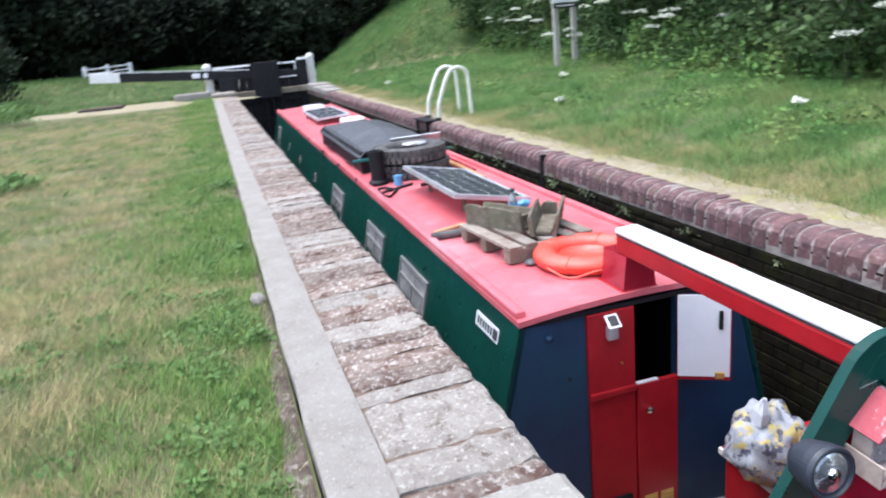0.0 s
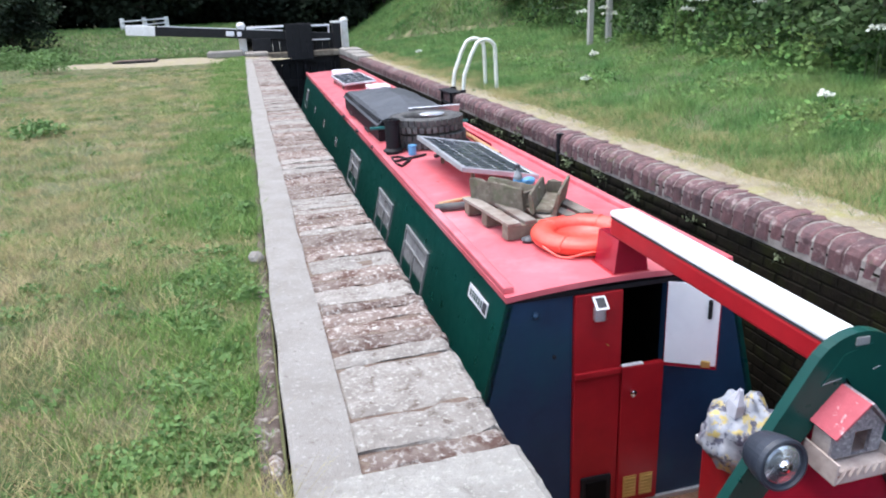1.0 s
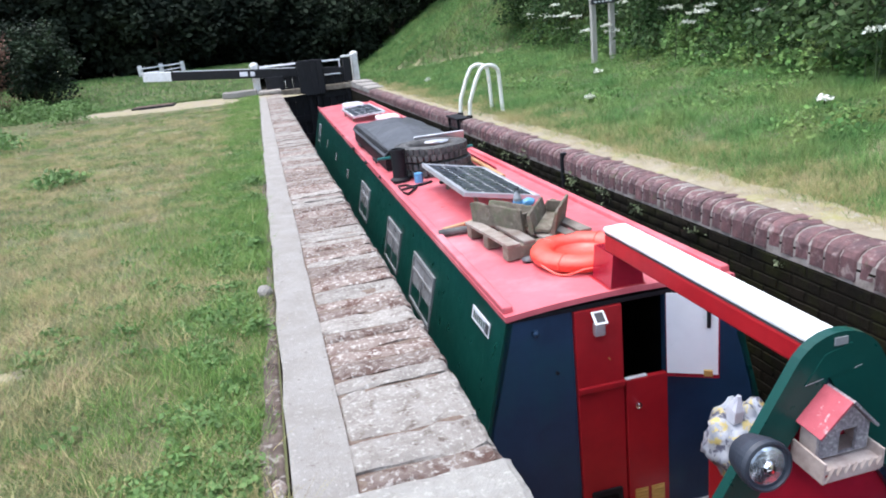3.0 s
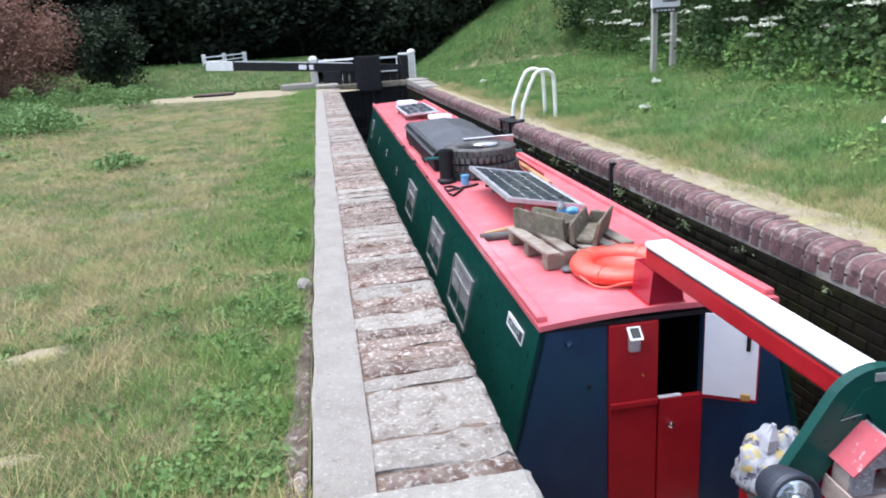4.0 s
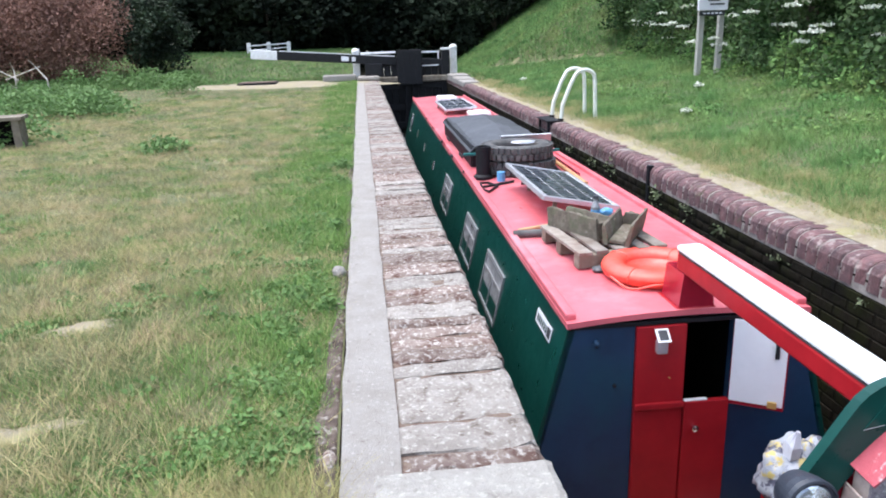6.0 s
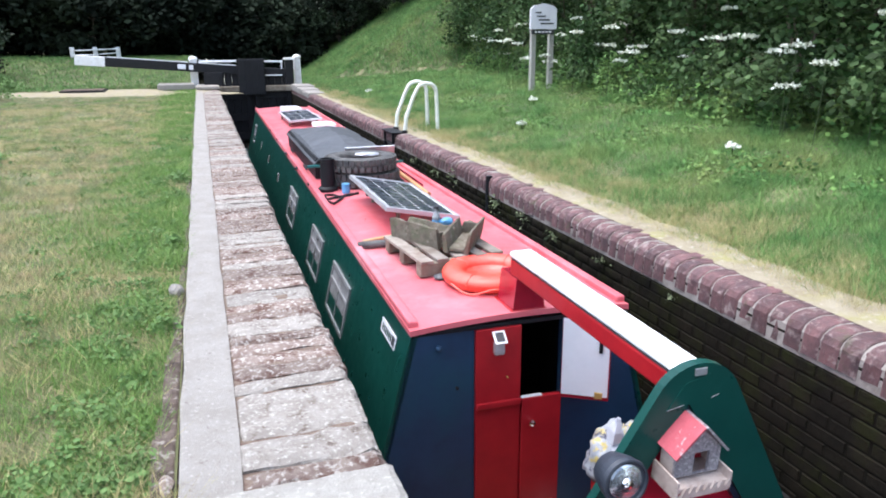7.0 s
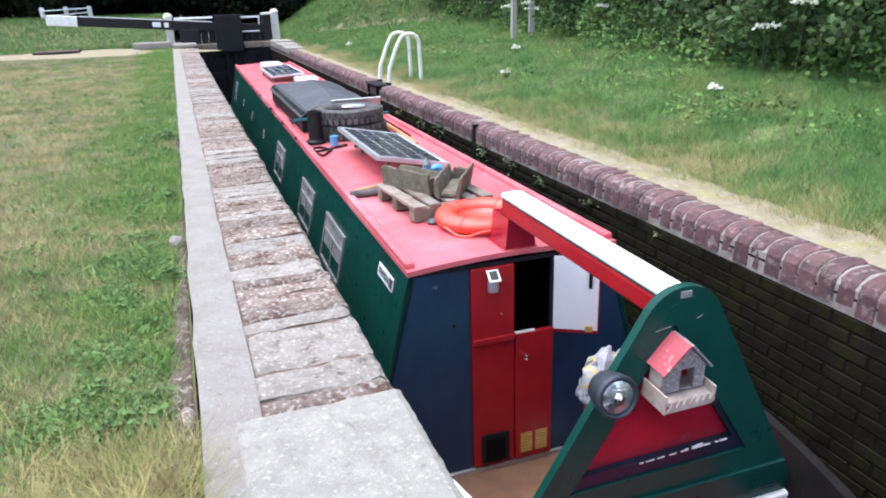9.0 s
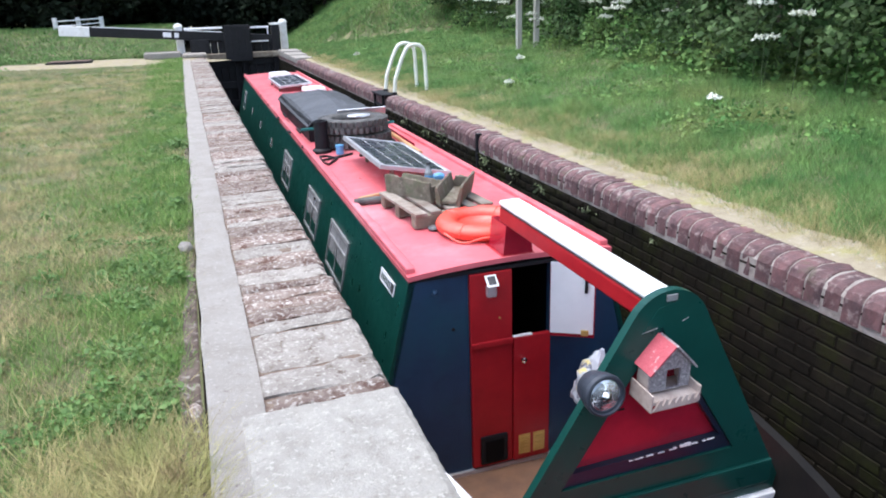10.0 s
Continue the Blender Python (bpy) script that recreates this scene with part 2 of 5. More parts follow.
    petal=mat("white_flower", (0.72, 0.73, 0.66), (0.6, 0.63, 0.52), 20, 0.7, bump=0),
    stem=mat("flower_stem", (0.035, 0.06, 0.02), (0.05, 0.075, 0.025), 9, 0.8, bump=0),
    postgrey=mat("greyed_post_wood", (0.40, 0.39, 0.36), (0.30, 0.29, 0.26), 7, 0.85, bump=0.5, bscale=30, stretch=(6, 6, 0.7)),
    paper=mat("sign_sheet", (0.72, 0.72, 0.76), (0.64, 0.64, 0.70), 4, 0.4, bump=0),
    ink=mat("dark_print", (0.03, 0.035, 0.04), (0.05, 0.05, 0.06), 9, 0.6, bump=0),
)


# ---- mesh helpers ----
def finish(name, bm, material, parent=None, label="", smooth=False):
    me = bpy.data.meshes.new(name)
    bmesh.ops.recalc_face_normals(bm, faces=bm.faces)
    bm.to_mesh(me)
    bm.free()
    me.materials.append(M[material])
    if smooth:
        for poly in me.polygons:
            poly.use_smooth = True
    ob = new(name, me)
    ob.parent = parent
    if label:
        tagged(ob, label)
    return ob


part = finish


def thing(name, label, category, group="", kind="", at=None):
    ob = new(name)
    if at is not None:
        ob.matrix_world = at
    return tagged(ob, label, category, group, kind)


def bx(x0, x1, y0, y1, z0, z1, bev=0.006, m=None, bm=None, seg=2):
    """A box between two corners with rounded edges; m moves it."""
    own = bmesh.new()
    bmesh.ops.create_cube(own, size=1)
    for v in own.verts:
        v.co = Vector(((x0 + x1) / 2 + v.co.x * (x1 - x0), (y0 + y1) / 2 + v.co.y * (y1 - y0), (z0 + z1) / 2 + v.co.z * (z1 - z0)))
    if bev:
        bmesh.ops.bevel(own, geom=list(own.edges), offset=bev, segments=seg, affect="EDGES", profile=0.6)
    if m is not None:
        bmesh.ops.transform(own, matrix=m, verts=own.verts)
    return merged(bm, own)


def merged(bm, own):
    if bm is None:
        return own
    me = bpy.data.meshes.new("tmp")
    own.to_mesh(me)
    own.free()
    bm.from_mesh(me)
    bpy.data.meshes.remove(me)
    return bm


def tube(points, radius, bm=None, sides=10, taper=None):
    """A round bar along points; taper: its radius at the end."""
    own = bmesh.new()
    pts = [Vector(p) for p in points]
    rings = []
    for i, p in enumerate(pts):
        d = (pts[min(i + 1, len(pts) - 1)] - pts[max(i - 1, 0)]).normalized()
        side = d.cross(Vector((0.31, 0.17, 0.93)))
        side = side.normalized() if side.length > 1e-3 else Vector((1, 0, 0))
        up = side.cross(d)
        r = radius if taper is None else radius + (taper - radius) * i / (len(pts) - 1)
        rings.append([own.verts.new(p + (side * math.cos(a) + up * math.sin(a)) * r) for a in (2 * math.pi * k / sides for k in range(sides))])
    for a, b in zip(rings, rings[1:]):
        for k in range(sides):
            own.faces.new((a[k], a[(k + 1) % sides], b[(k + 1) % sides], b[k]))
    own.faces.new(rings[0][::-1])
    own.faces.new(rings[-1])
    return merged(bm, own)


def lathe(profile, centre, bm=None, sides=32, m=None):
    """A turned form: profile rows of radius, height."""
    own = bmesh.new()
    rings = [[own.verts.new((r * math.cos(2 * math.pi * k / sides), r * math.sin(2 * math.pi * k / sides), z)) for k in range(sides)] for r, z in profile]
    for a, b in zip(rings, rings[1:]):
        for k in range(sides):
            own.faces.new((a[k], a[(k + 1) % sides], b[(k + 1) % sides], b[k]))
    if profile[0][0] > 1e-4 and profile[0] != profile[-1]:
        own.faces.new(rings[0][::-1])
        own.faces.new(rings[-1])
    bmesh.ops.remove_doubles(own, verts=own.verts, dist=1e-6)
    mm = Matrix.Translation(centre) @ (m if m is not None else Matrix())
    bmesh.ops.transform(own, matrix=mm, verts=own.verts)
    return merged(bm, own)


def slab(outline, y0, y1, bm=None, hole=None, bev=0.0):
    """A board in the x-z plane from an outline of (x, z), between y0 and y1, with a hole if given."""
    own = bmesh.new()
    edges = []
    for ring in (outline, hole) if hole else (outline,):
        vs = [own.verts.new((x, y0, z)) for x, z in ring]
        edges += [own.edges.new((vs[i], vs[(i + 1) % len(vs)])) for i in range(len(vs))]
    bmesh.ops.triangle_fill(own, edges=edges, use_beauty=True)
    got = bmesh.ops.extrude_face_region(own, geom=list(own.faces))
    bmesh.ops.translate(own, vec=(0, y1 - y0, 0), verts=[g for g in got["geom"] if isinstance(g, bmesh.types.BMVert)])
    return merged(bm, own)


def mesh_np(name, verts, faces, material, parent=None, smooth=False):
    """One mesh from arrays of places and of equal-sided faces."""
    me = bpy.data.meshes.new(name)
    verts, faces = np.asarray(verts, np.float32), np.asarray(faces, np.int32)
    k = faces.shape[1]
    me.vertices.add(len(verts))
    me.vertices.foreach_set("co", verts.ravel())
    me.loops.add(faces.size)
    me.loops.foreach_set("vertex_index", faces.ravel())
    me.polygons.add(len(faces))
    me.polygons.foreach_set("loop_start", np.arange(0, faces.size, k, dtype=np.int32))
    me.polygons.foreach_set("loop_total", np.full(len(faces), k, np.int32))
    me.update(calc_edges=True)
    me.validate()
    me.materials.append(M[material])
    ob = new(name, me)
    ob.parent = parent
    return ob


def leaf_arrays(rng, centres, size, droop=0.3):
    """A pointed four-sided leaf at each centre, turned at random; its outer end hangs."""
    n = len(centres)
    d = rng.normal(size=(n, 3))
    d[:, 2] = d[:, 2] * 0.5 - droop
    d /= np.linalg.norm(d, axis=1)[:, None]
    s = np.cross(d, rng.normal(size=(n, 3)))
    s /= np.linalg.norm(s, axis=1)[:, None]
    ln = (size * rng.uniform(0.6, 1.4, n))[:, None]
    v = np.stack([centres, centres + d * ln * 0.5 + s * ln * 0.3, centres + d * ln, centres + d * ln * 0.5 - s * ln * 0.3], 1)
    return v.reshape(-1, 3), np.arange(n * 4).reshape(n, 4)


def clumps(rng, n, centre, radii, inner=0.55):
    """Places in the outer part of an uneven ball made of many smaller balls."""
    k = max(10, n // 160)
    d = rng.normal(size=(k, 3))
    d /= np.linalg.norm(d, axis=1)[:, None]
    c = d * rng.uniform(inner, 1.0, (k, 1)) * radii
    pick = rng.integers(0, k, n)
    e = rng.normal(size=(n, 3))
    e /= np.linalg.norm(e, axis=1)[:, None]
    return np.asarray(centre) + c[pick] + e * (rng.uniform(0.25, 1.0, (n, 1)) ** 0.6) * np.mean(radii) * 0.3


def blade_arrays(rng, x, y, z, height, width, lean=0.5):
    """Pointed leaning grass blades, from their feet."""
    n = len(x)
    a, b = rng.uniform(0, 2 * np.pi, n), rng.uniform(0, 2 * np.pi, n)
    h = height * rng.uniform(0.5, 1.35, n)
    l = h * lean * rng.uniform(0.2, 1.6, n)
    w = width * rng.uniform(0.6, 1.4, n)
    dx, dy = np.cos(a), np.sin(a)
    sx, sy = np.cos(b) * w, np.sin(b) * w
    foot = np.stack([x, y, z], 1)
    tip = foot + np.stack([dx * l, dy * l, h * np.where(rng.random(n) < 0.25, 0.75, 1.0)], 1)
    side = np.stack([sx, sy, 0 * w], 1)
    v = np.stack([foot - side, foot + side, tip], 1).reshape(-1, 3)
    return v, np.arange(n * 3).reshape(n, 3)


BOAT = Matrix.Translation((0.46, 3.0, 0)) @ pose(0, 0, 0, -0.2, 0, -0.96)
ROOF = -0.10


def near(y):
    """Shift across by the boat's slight turn at a distance y."""
    return 0.0168 * (y - 3.0)

# ---- ground ----
GATE_Y = 24.0
WATER_Z = -1.72


def gz(x, y):
    """Height of the ground."""
    x, y = np.asarray(x, float), np.asarray(y, float)
    wob = 0.015 * np.sin(x * 2.1 + 0.7 * y) * np.sin(y * 1.3) + 0.02 * np.sin(0.6 * x - 0.9 * y)
    left = -0.055 + wob * np.clip((-0.7 - x) / 0.6, 0, 1) + 0.10 * np.clip((y - 20) / 5, 0, 1) + 0.78 * np.clip((y - 25) / 6, 0, 1) + 0.02 * np.clip(-x - 4, 0, 6)
    steep = 14.0 - 10.2 * np.clip((y - 14) / 11, 0, 1)
    right = -0.01 + 0.115 * np.clip(x - 2.75, 0, None) + 0.52 * np.clip(x - steep, 0, 7) + wob * np.clip((x - 3.0) / 1, 0, 1)
    return np.where(x < 1, left, right)


def make_ground():
    xs = sorted({*np.round(np.arange(-14, -0.75, 0.5), 3), *np.round(np.arange(3.0, 14, 0.5), 3), -0.72, -0.66, 2.54, 2.75, *range(-300, -14, 22), *range(15, 300, 22)})
    ys = sorted({*np.round(np.arange(-6, 34, 0.5), 3), *range(-300, -6, 21), *range(35, 300, 20)})
    xx, yy = np.meshgrid(xs, ys)
    v = np.stack([xx, yy, gz(xx, yy)], -1).reshape(-1, 3)
    w = len(xs)
    f = [(j * w + i, j * w + i + 1, j * w + w + i + 1, j * w + w + i) for j in range(len(ys) - 1) for i in range(w - 1)
         if not (xs[i] >= -0.67 and xs[i + 1] <= 2.55)]
    ob = mesh_np("ground", v, f, "soil")
    for poly in ob.data.polygons:
        poly.use_smooth = True
    return tagged(ob, "patchy dry lawn and grassy bank beside the lock", "ground", kind="structure")


make_ground()


def patch(name, cx, cy, rx, ry, material, label, lift=0.012, seed=1, turn=0.0, kind="structure", cat="path"):
    """A ragged sheet of bare earth lying on the ground."""
    rng = np.random.default_rng(seed)
    n, rings = 40, 5
    amp = [1 + 0.22 * math.sin(3 * a + seed) + 0.12 * math.sin(7 * a + 2 * seed) + rng.uniform(-0.06, 0.06) for a in np.linspace(0, 2 * math.pi, n, endpoint=False)]
    c, s = math.cos(turn), math.sin(turn)
    pts, faces = [], []
    for r in range(rings + 1):
        for k in range(n):
            a, q = 2 * math.pi * k / n, r / rings
            px, py = math.cos(a) * rx * amp[k] * q, math.sin(a) * ry * amp[k] * q
            x, y = cx + c * px - s * py, cy + s * px + c * py
            pts.append((x, y, float(gz(x, y)) + lift * (1 - q ** 3) - 0.02 * q ** 6))
    for r in range(rings):
        for k in range(n):
            faces.append((r * n + k, r * n + (k + 1) % n, r * n + n + (k + 1) % n, r * n + n + k))
    return tagged(mesh_np(name, pts, faces, material), label, cat, kind=kind)


patch("path", -3.0, 22.6, 3.2, 1.25, "dirt", "pale trodden dirt path crossing the lawn to the gate", 0.03, 3)
patch("bare_patch", -2.0, 3.25, 0.24, 0.10, "dirt", "bare earth patch worn in the lawn", 0.012, 5, 0.3)
patch("bare_patch", -1.95, 2.25, 0.34, 0.10, "dirt", "bare earth patch worn in the lawn", 0.012, 8, 0.35)
# dry strip behind the far coping
v, f = [], []
ys = np.arange(-6, 26.01, 0.25)
for i, y in enumerate(ys):
    w = 0.26 + 0.10 * noise.noise(Vector((y * 0.9, 3, 0))) + 0.12 * noise.noise(Vector((y * 2.9, 7, 0)))
    v += [(2.50, y, 0.005), (2.62, y, 0.018), (2.62 + w * 0.6, y, 0.022), (2.62 + w, y, float(gz(2.62 + w, y)) - 0.012)]
for i in range(len(ys) - 1):
    f += [(4 * i + k, 4 * i + k + 1, 4 * i + 5 + k, 4 * i + 4 + k) for k in range(3)]
tagged(mesh_np("verge", v, f, "dirt"), "pale dry earth strip behind the brick coping", "verge", kind="structure")

# ---- lock chamber ----
def slab_box(name, x0, x1, y0, y1, z0, z1, material, label, cat):
    return tagged(finish(name, bx(x0, x1, y0, y1, z0, z1, 0), material), label, cat, kind="structure")


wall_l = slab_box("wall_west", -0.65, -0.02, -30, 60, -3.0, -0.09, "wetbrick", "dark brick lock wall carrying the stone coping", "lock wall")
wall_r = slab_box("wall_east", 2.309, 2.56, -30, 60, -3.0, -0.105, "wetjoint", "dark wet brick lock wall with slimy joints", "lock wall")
slab_box("lock_floor", -0.02, 2.325, -30, 60, -3.0, -2.9, "wetjoint", "dark floor under the lock water", "floor")


def make_water(name, y0, y1, z, label):
    xs, ys = np.linspace(-0.03, 2.33, 10), np.linspace(y0, y1, 90)
    xx, yy = np.meshgrid(xs, ys)
    v = np.stack([xx, yy, z + 0.004 * np.sin(5 * yy + 3 * xx)], -1).reshape(-1, 3)
    f = [(j * 10 + i, j * 10 + i + 1, j * 10 + 11 + i, j * 10 + 10 + i) for j in range(89) for i in range(9)]
    return tagged(mesh_np(name, v, f, "water", smooth=True), label, "water", kind="structure")


make_water("water", -30, GATE_Y + 0.1, WATER_Z, "dark still water in the lock chamber")
make_water("water_upper", GATE_Y + 0.4, 60, -0.35, "dark still water above the gate")

# concrete strip behind the near coping, with worn edges
def make_strip():
    rng = np.random.default_rng(4)
    bm = bmesh.new()
    ys = np.arange(-6, 24.6, 0.3)
    rows = []
    for y in ys:
        e = rng.uniform(-0.007, 0.007)
        rows.append([bm.verts.new(p) for p in ((-0.655 + e, y, -0.16), (-0.652 + e, y, -0.006), (-0.64 + e, y, 0.003 + rng.uniform(-0.002, 0.002)),
                                                (-0.50 + rng.uniform(-0.02, 0.02), y, 0.002 + rng.uniform(-0.003, 0.003)), (-0.452 + rng.uniform(-0.006, 0.006), y, 0.0), (-0.45, y, -0.16))])
    for a, b in zip(rows, rows[1:]):
        for k in range(5):
            bm.faces.new((a[k], a[k + 1], b[k + 1], b[k]))
    return tagged(finish("kerb_strip", bm, "concrete"), "grey concrete strip edging the lawn beside the coping", "kerb", kind="structure")


make_strip()


def make_kerb_gap():
    """Crumbling earth and broken mortar between lawn and kerb, wider near the big block."""
    ys, cols = np.arange(-6, 24.6, 0.045), 7
    v = []
    for y in ys:
        w = 0.035 + 0.05 * max(0.0, min(1.0, (4.2 - y) / 2.0)) + 0.02 * noise.noise(Vector((0, y * 3, 1)))
        for k in range(cols):
            q = k / (cols - 1)
            lump = 0.022 * noise.noise(Vector((q * 3, y * 11, 5))) + 0.012 * noise.noise(Vector((q * 7, y * 29, 9)))
            v.append((-0.657 - w * q, y, -0.050 + 0.012 * q + 0.7 * lump * (0.4 + q) - (0.05 if k == 0 else 0.0)))
    f = [(j * cols + k, j * cols + k + 1, j * cols + cols + k + 1, j * cols + cols + k) for j in range(len(ys) - 1) for k in range(cols - 1)]
    return tagged(mesh_np("kerb_gap", v, f, "gapearth"), "dark crumbly earth and broken mortar between lawn and kerb", "earth", kind="structure")


make_kerb_gap()

# pale stone lying in the grass at the kerb
def rock(name, centre, size, material, label, seed, cat="stone"):
    rng = np.random.default_rng(seed)
    bm = bmesh.new()
    bmesh.ops.create_icosphere(bm, subdivisions=2, radius=1)
    for q in bm.verts:
        q.co = Vector(c * s * rng.uniform(0.82, 1.12) for c, s in zip(q.co, size)) + Vector(centre)
    return tagged(finish(name, bm, material), label, cat)


rock("stone", (-0.71, 3.86, -0.02), (0.045, 0.06, 0.04), "concrete", "pale rounded stone lying in grass against the kerb", 3)
rock("stone", (-0.69, 1.35, -0.05), (0.03, 0.06, 0.025), "brownstone", "brown broken stone lodged between kerb and grass", 5)
rock("stone", (-0.695, 1.9, -0.055), (0.03, 0.08, 0.025), "brownstone", "brown broken stone lodged between kerb and grass", 6)

# ---- upper gate ----
def make_gate():
    g = thing("lock_gate", "black wooden lock gate with balance beam and white rails", "lock gate")
    Y = GATE_Y

    def beam(x0, z0, x1, z1, w, name, material, label="", lift=0.0, d=0.13):
        a = math.atan2(z1 - z0, x1 - x0)
        m = Matrix.Translation((x0, Y, z0)) @ Matrix.Rotation(-a, 4, "Y")
        return part(name, bx(0, math.hypot(x1 - x0, z1 - z0), -d - lift, d + lift, -w / 2 - lift, w / 2 + lift, 0.02, m), material, g, label)

    zl = lambda x: 0.93 - (x + 3.98) * 0.082
    beam(-3.2, zl(-3.2), 2.36, zl(2.36), 0.27, "balance_beam", "black", "heavy black balance beam")
    beam(-4.0, zl(-4.0), -3.17, zl(-3.17), 0.28, "beam_end", "whited", "white-painted beam end", 0.006)
    for x0, x1 in ((-1.13, -0.88), (-0.80, -0.66)):
        beam(x0, zl(x0), x1, zl(x1), 0.15, "beam_mark", "paper", "white painted mark", 0.001, 0.134)
    for i in range(10):
        part("plank", bx(0.02 + i * 0.225, 0.235 + i * 0.225, Y - 0.05, Y + 0.05, -2.4, 0.44, 0.01), "black", g)
    for z in (-0.25, -0.95, -1.55):
        part("rail", bx(0.0, 2.3, Y - 0.14, Y - 0.052, z - 0.11, z + 0.11, 0.015), "black", g)
    part("heel_post", bx(2.16, 2.42, Y - 0.17, Y + 0.15, -2.4, 0.85, 0.03), "black", g)
    part("post_cap", bx(2.14, 2.44, Y - 0.19, Y + 0.17, 0.852, 0.92, 0.02), "whited", g)
    part("mitre_post", bx(-0.38, 0.2, Y - 0.2, Y + 0.15, -2.4, 0.5, 0.02), "black", g)
    # paddle board in the middle
    pad = part("paddle_frame", bx(0.66, 1.48, Y - 0.42, Y - 0.345, -0.22, 0.90, 0.02), "black", g, "tall dark paddle board")
    for x in (0.70, 0.90, 1.10, 1.30):
        part("paddle_plank", bx(x, x + 0.15, Y - 0.435, Y - 0.4205, -0.18, 0.86, 0.005), "black", pad)
    for x in (0.94, 1.2):
        part("paddle_bar", bx(x - 0.05, x + 0.05, Y - 0.26, Y - 0.145, -1.5, 0.86, 0.01), "black", pad)
    part("cill", bx(0.02, 2.3, Y - 0.34, Y - 0.145, -0.12, 0.06, 0.03), "oldwood", g, "pale wet timber sill")
    for x0, x1, z in ((-0.5, 0.66, 0.83), (1.48, 2.12, 0.80)):
        part("handrail", bx(x0, x1, Y + 0.16, Y + 0.21, z - 0.03, z + 0.03, 0.01), "white", g, "white handrail")
    part("handrail", bx(1.50, 2.04, Y - 0.20, Y - 0.17, 0.36, 0.395, 0.006), "white", g)
    beam(-0.45, zl(-0.45) + 0.15, 0.62, zl(0.62) + 0.15, 0.018, "beam_edge", "whited", "worn pale beam edge", 0.0, 0.1)
    beam(-3.1, zl(-3.1) + 0.148, -0.8, zl(-0.8) + 0.148, 0.016, "beam_edge", "whited", "worn pale beam edge", 0.0, 0.1)
    part("rail_stanchion", bx(2.05, 2.10, Y + 0.135, Y + 0.155, 0.3, 0.82, 0.004), "white", g)
    part("rail_stanchion", bx(-0.5, -0.45, Y + 0.135, Y + 0.155, 0.70, 0.84, 0.004), "white", g)
    return g


make_gate()


def white_post(x, y, z0, z1, w, label):
    p = thing("bollard", label, "bollard", "white posts at the gate")
    part("shaft", bx(x - w / 2, x + w / 2, y - w / 2, y + w / 2, z0, z1 - w * 0.35, 0.03), "whited", p)
    part("cap", lathe([(w * 0.62, 0), (w * 0.62, w * 0.18), (w * 0.5, w * 0.42), (w * 0.25, w * 0.55), (0.001, w * 0.58)], (x, y, z1 - w * 0.58), sides=14), "whited", p)
    return p


white_post(-0.66, GATE_Y + 0.35, -0.05, 1.0, 0.23, "stout white-painted post beside the balance beam")
white_post(2.60, GATE_Y + 0.3, -0.1, 1.02, 0.22, "stout white-painted post at the far side of the gate")


def make_far_rail():
    r = thing("handrail", "white railing with short posts behind the balance beam", "railing")
    for x in (-5.08, -4.27, -3.45):
        part("post", bx(x - 0.08, x + 0.08, 31.0, 31.16, 0.7, 1.28, 0.03), "whited", r)
    for z0, z1 in ((1.1, 1.16),):
        part("bar", tube([(-5.08, 30.95, z0 + 0.05), (-4.27, 30.95, 1.18), (-3.45, 30.95, z1 + 0.05)], 0.025), "white", r)
        part("bar", tube([(-5.08, 30.95, z0 - 0.12), (-4.27, 30.95, 1.0), (-3.45, 30.95, z1 - 0.1)], 0.02), "white", r)
    return r


make_far_rail()
tagged(finish("anchor_stone", bx(-1.75, -0.68, 23.3, 24.1, 0.0, 0.19, 0.04), "concrete"), "pale concrete block beside the balance beam", "stone block")
tagged(finish("quoin_stone", bx(-0.64, 0.05, 23.0, 24.4, 0.01, 0.12, 0.04), "stone"), "grey stone quoin at the gate recess", "stone block")
for k, (ya, yb, zz) in enumerate(((22.4, 23.6, 0.10), (21.0, 22.3, 0.07), (19.7, 20.9, 0.05))):
    tagged(finish("quoin_stone", bx(2.285, 2.86 - 0.05 * k, ya, yb, -0.1, zz, 0.035), "concrete"), "pale worn stone quoin at the far side of the gate", "stone block")
grate = thing("drain_cover", "dark rusty iron cover set in the dirt path", "drain cover")
part("plate", bx(-4.35, -3.15, 22.75, 23.6, 0.03, 0.085, 0.01), "black", grate)
for i in range(6):
    part("bar", bx(-4.3, -3.2, 22.8 + i * 0.13, 22.87 + i * 0.13, 0.0855, 0.105, 0.004), "joint", grate)

# ---- escape ladder on the far side ----
def make_ladder():
    l = thing("ladder_handrail", "two white tubular hoops over the lock escape ladder", "handrail")
    for y in (10.95, 10.42):
        pts = [(2.47, y, -0.02), (2.50, y, 0.25), (2.62, y, 0.55)]
        for k in range(9):
            a = math.pi * (0.92 - 0.92 * k / 8)
            pts.append((2.83 + 0.16 * math.cos(a), y, 0.62 + 0.13 * math.sin(a)))
        pts += [(3.0, y, 0.4), (3.01, y, 0.0)]
        part("hoop", tube(pts, 0.030), "ladder", l)
        part("foot", lathe([(0.045, 0), (0.045, 0.06), (0.02, 0.07)], (2.47, y, -0.02), sides=14), "black", l, "dark iron foot")
    for y in (10.95, 10.42):
        part("stile", bx(2.262, 2.295, y - 0.02, y + 0.02, -2.2, 0.01, 0.004), "black", l)
    for i in range(8):
        part("rung", tube([(2.275, 10.42, -0.15 - i * 0.25), (2.275, 10.95, -0.15 - i * 0.25)], 0.014), "black", l)
    part("bracket", bx(2.24, 2.46, 10.35, 11.02, -0.002, 0.02, 0.004), "black", l)
    return l


make_ladder()
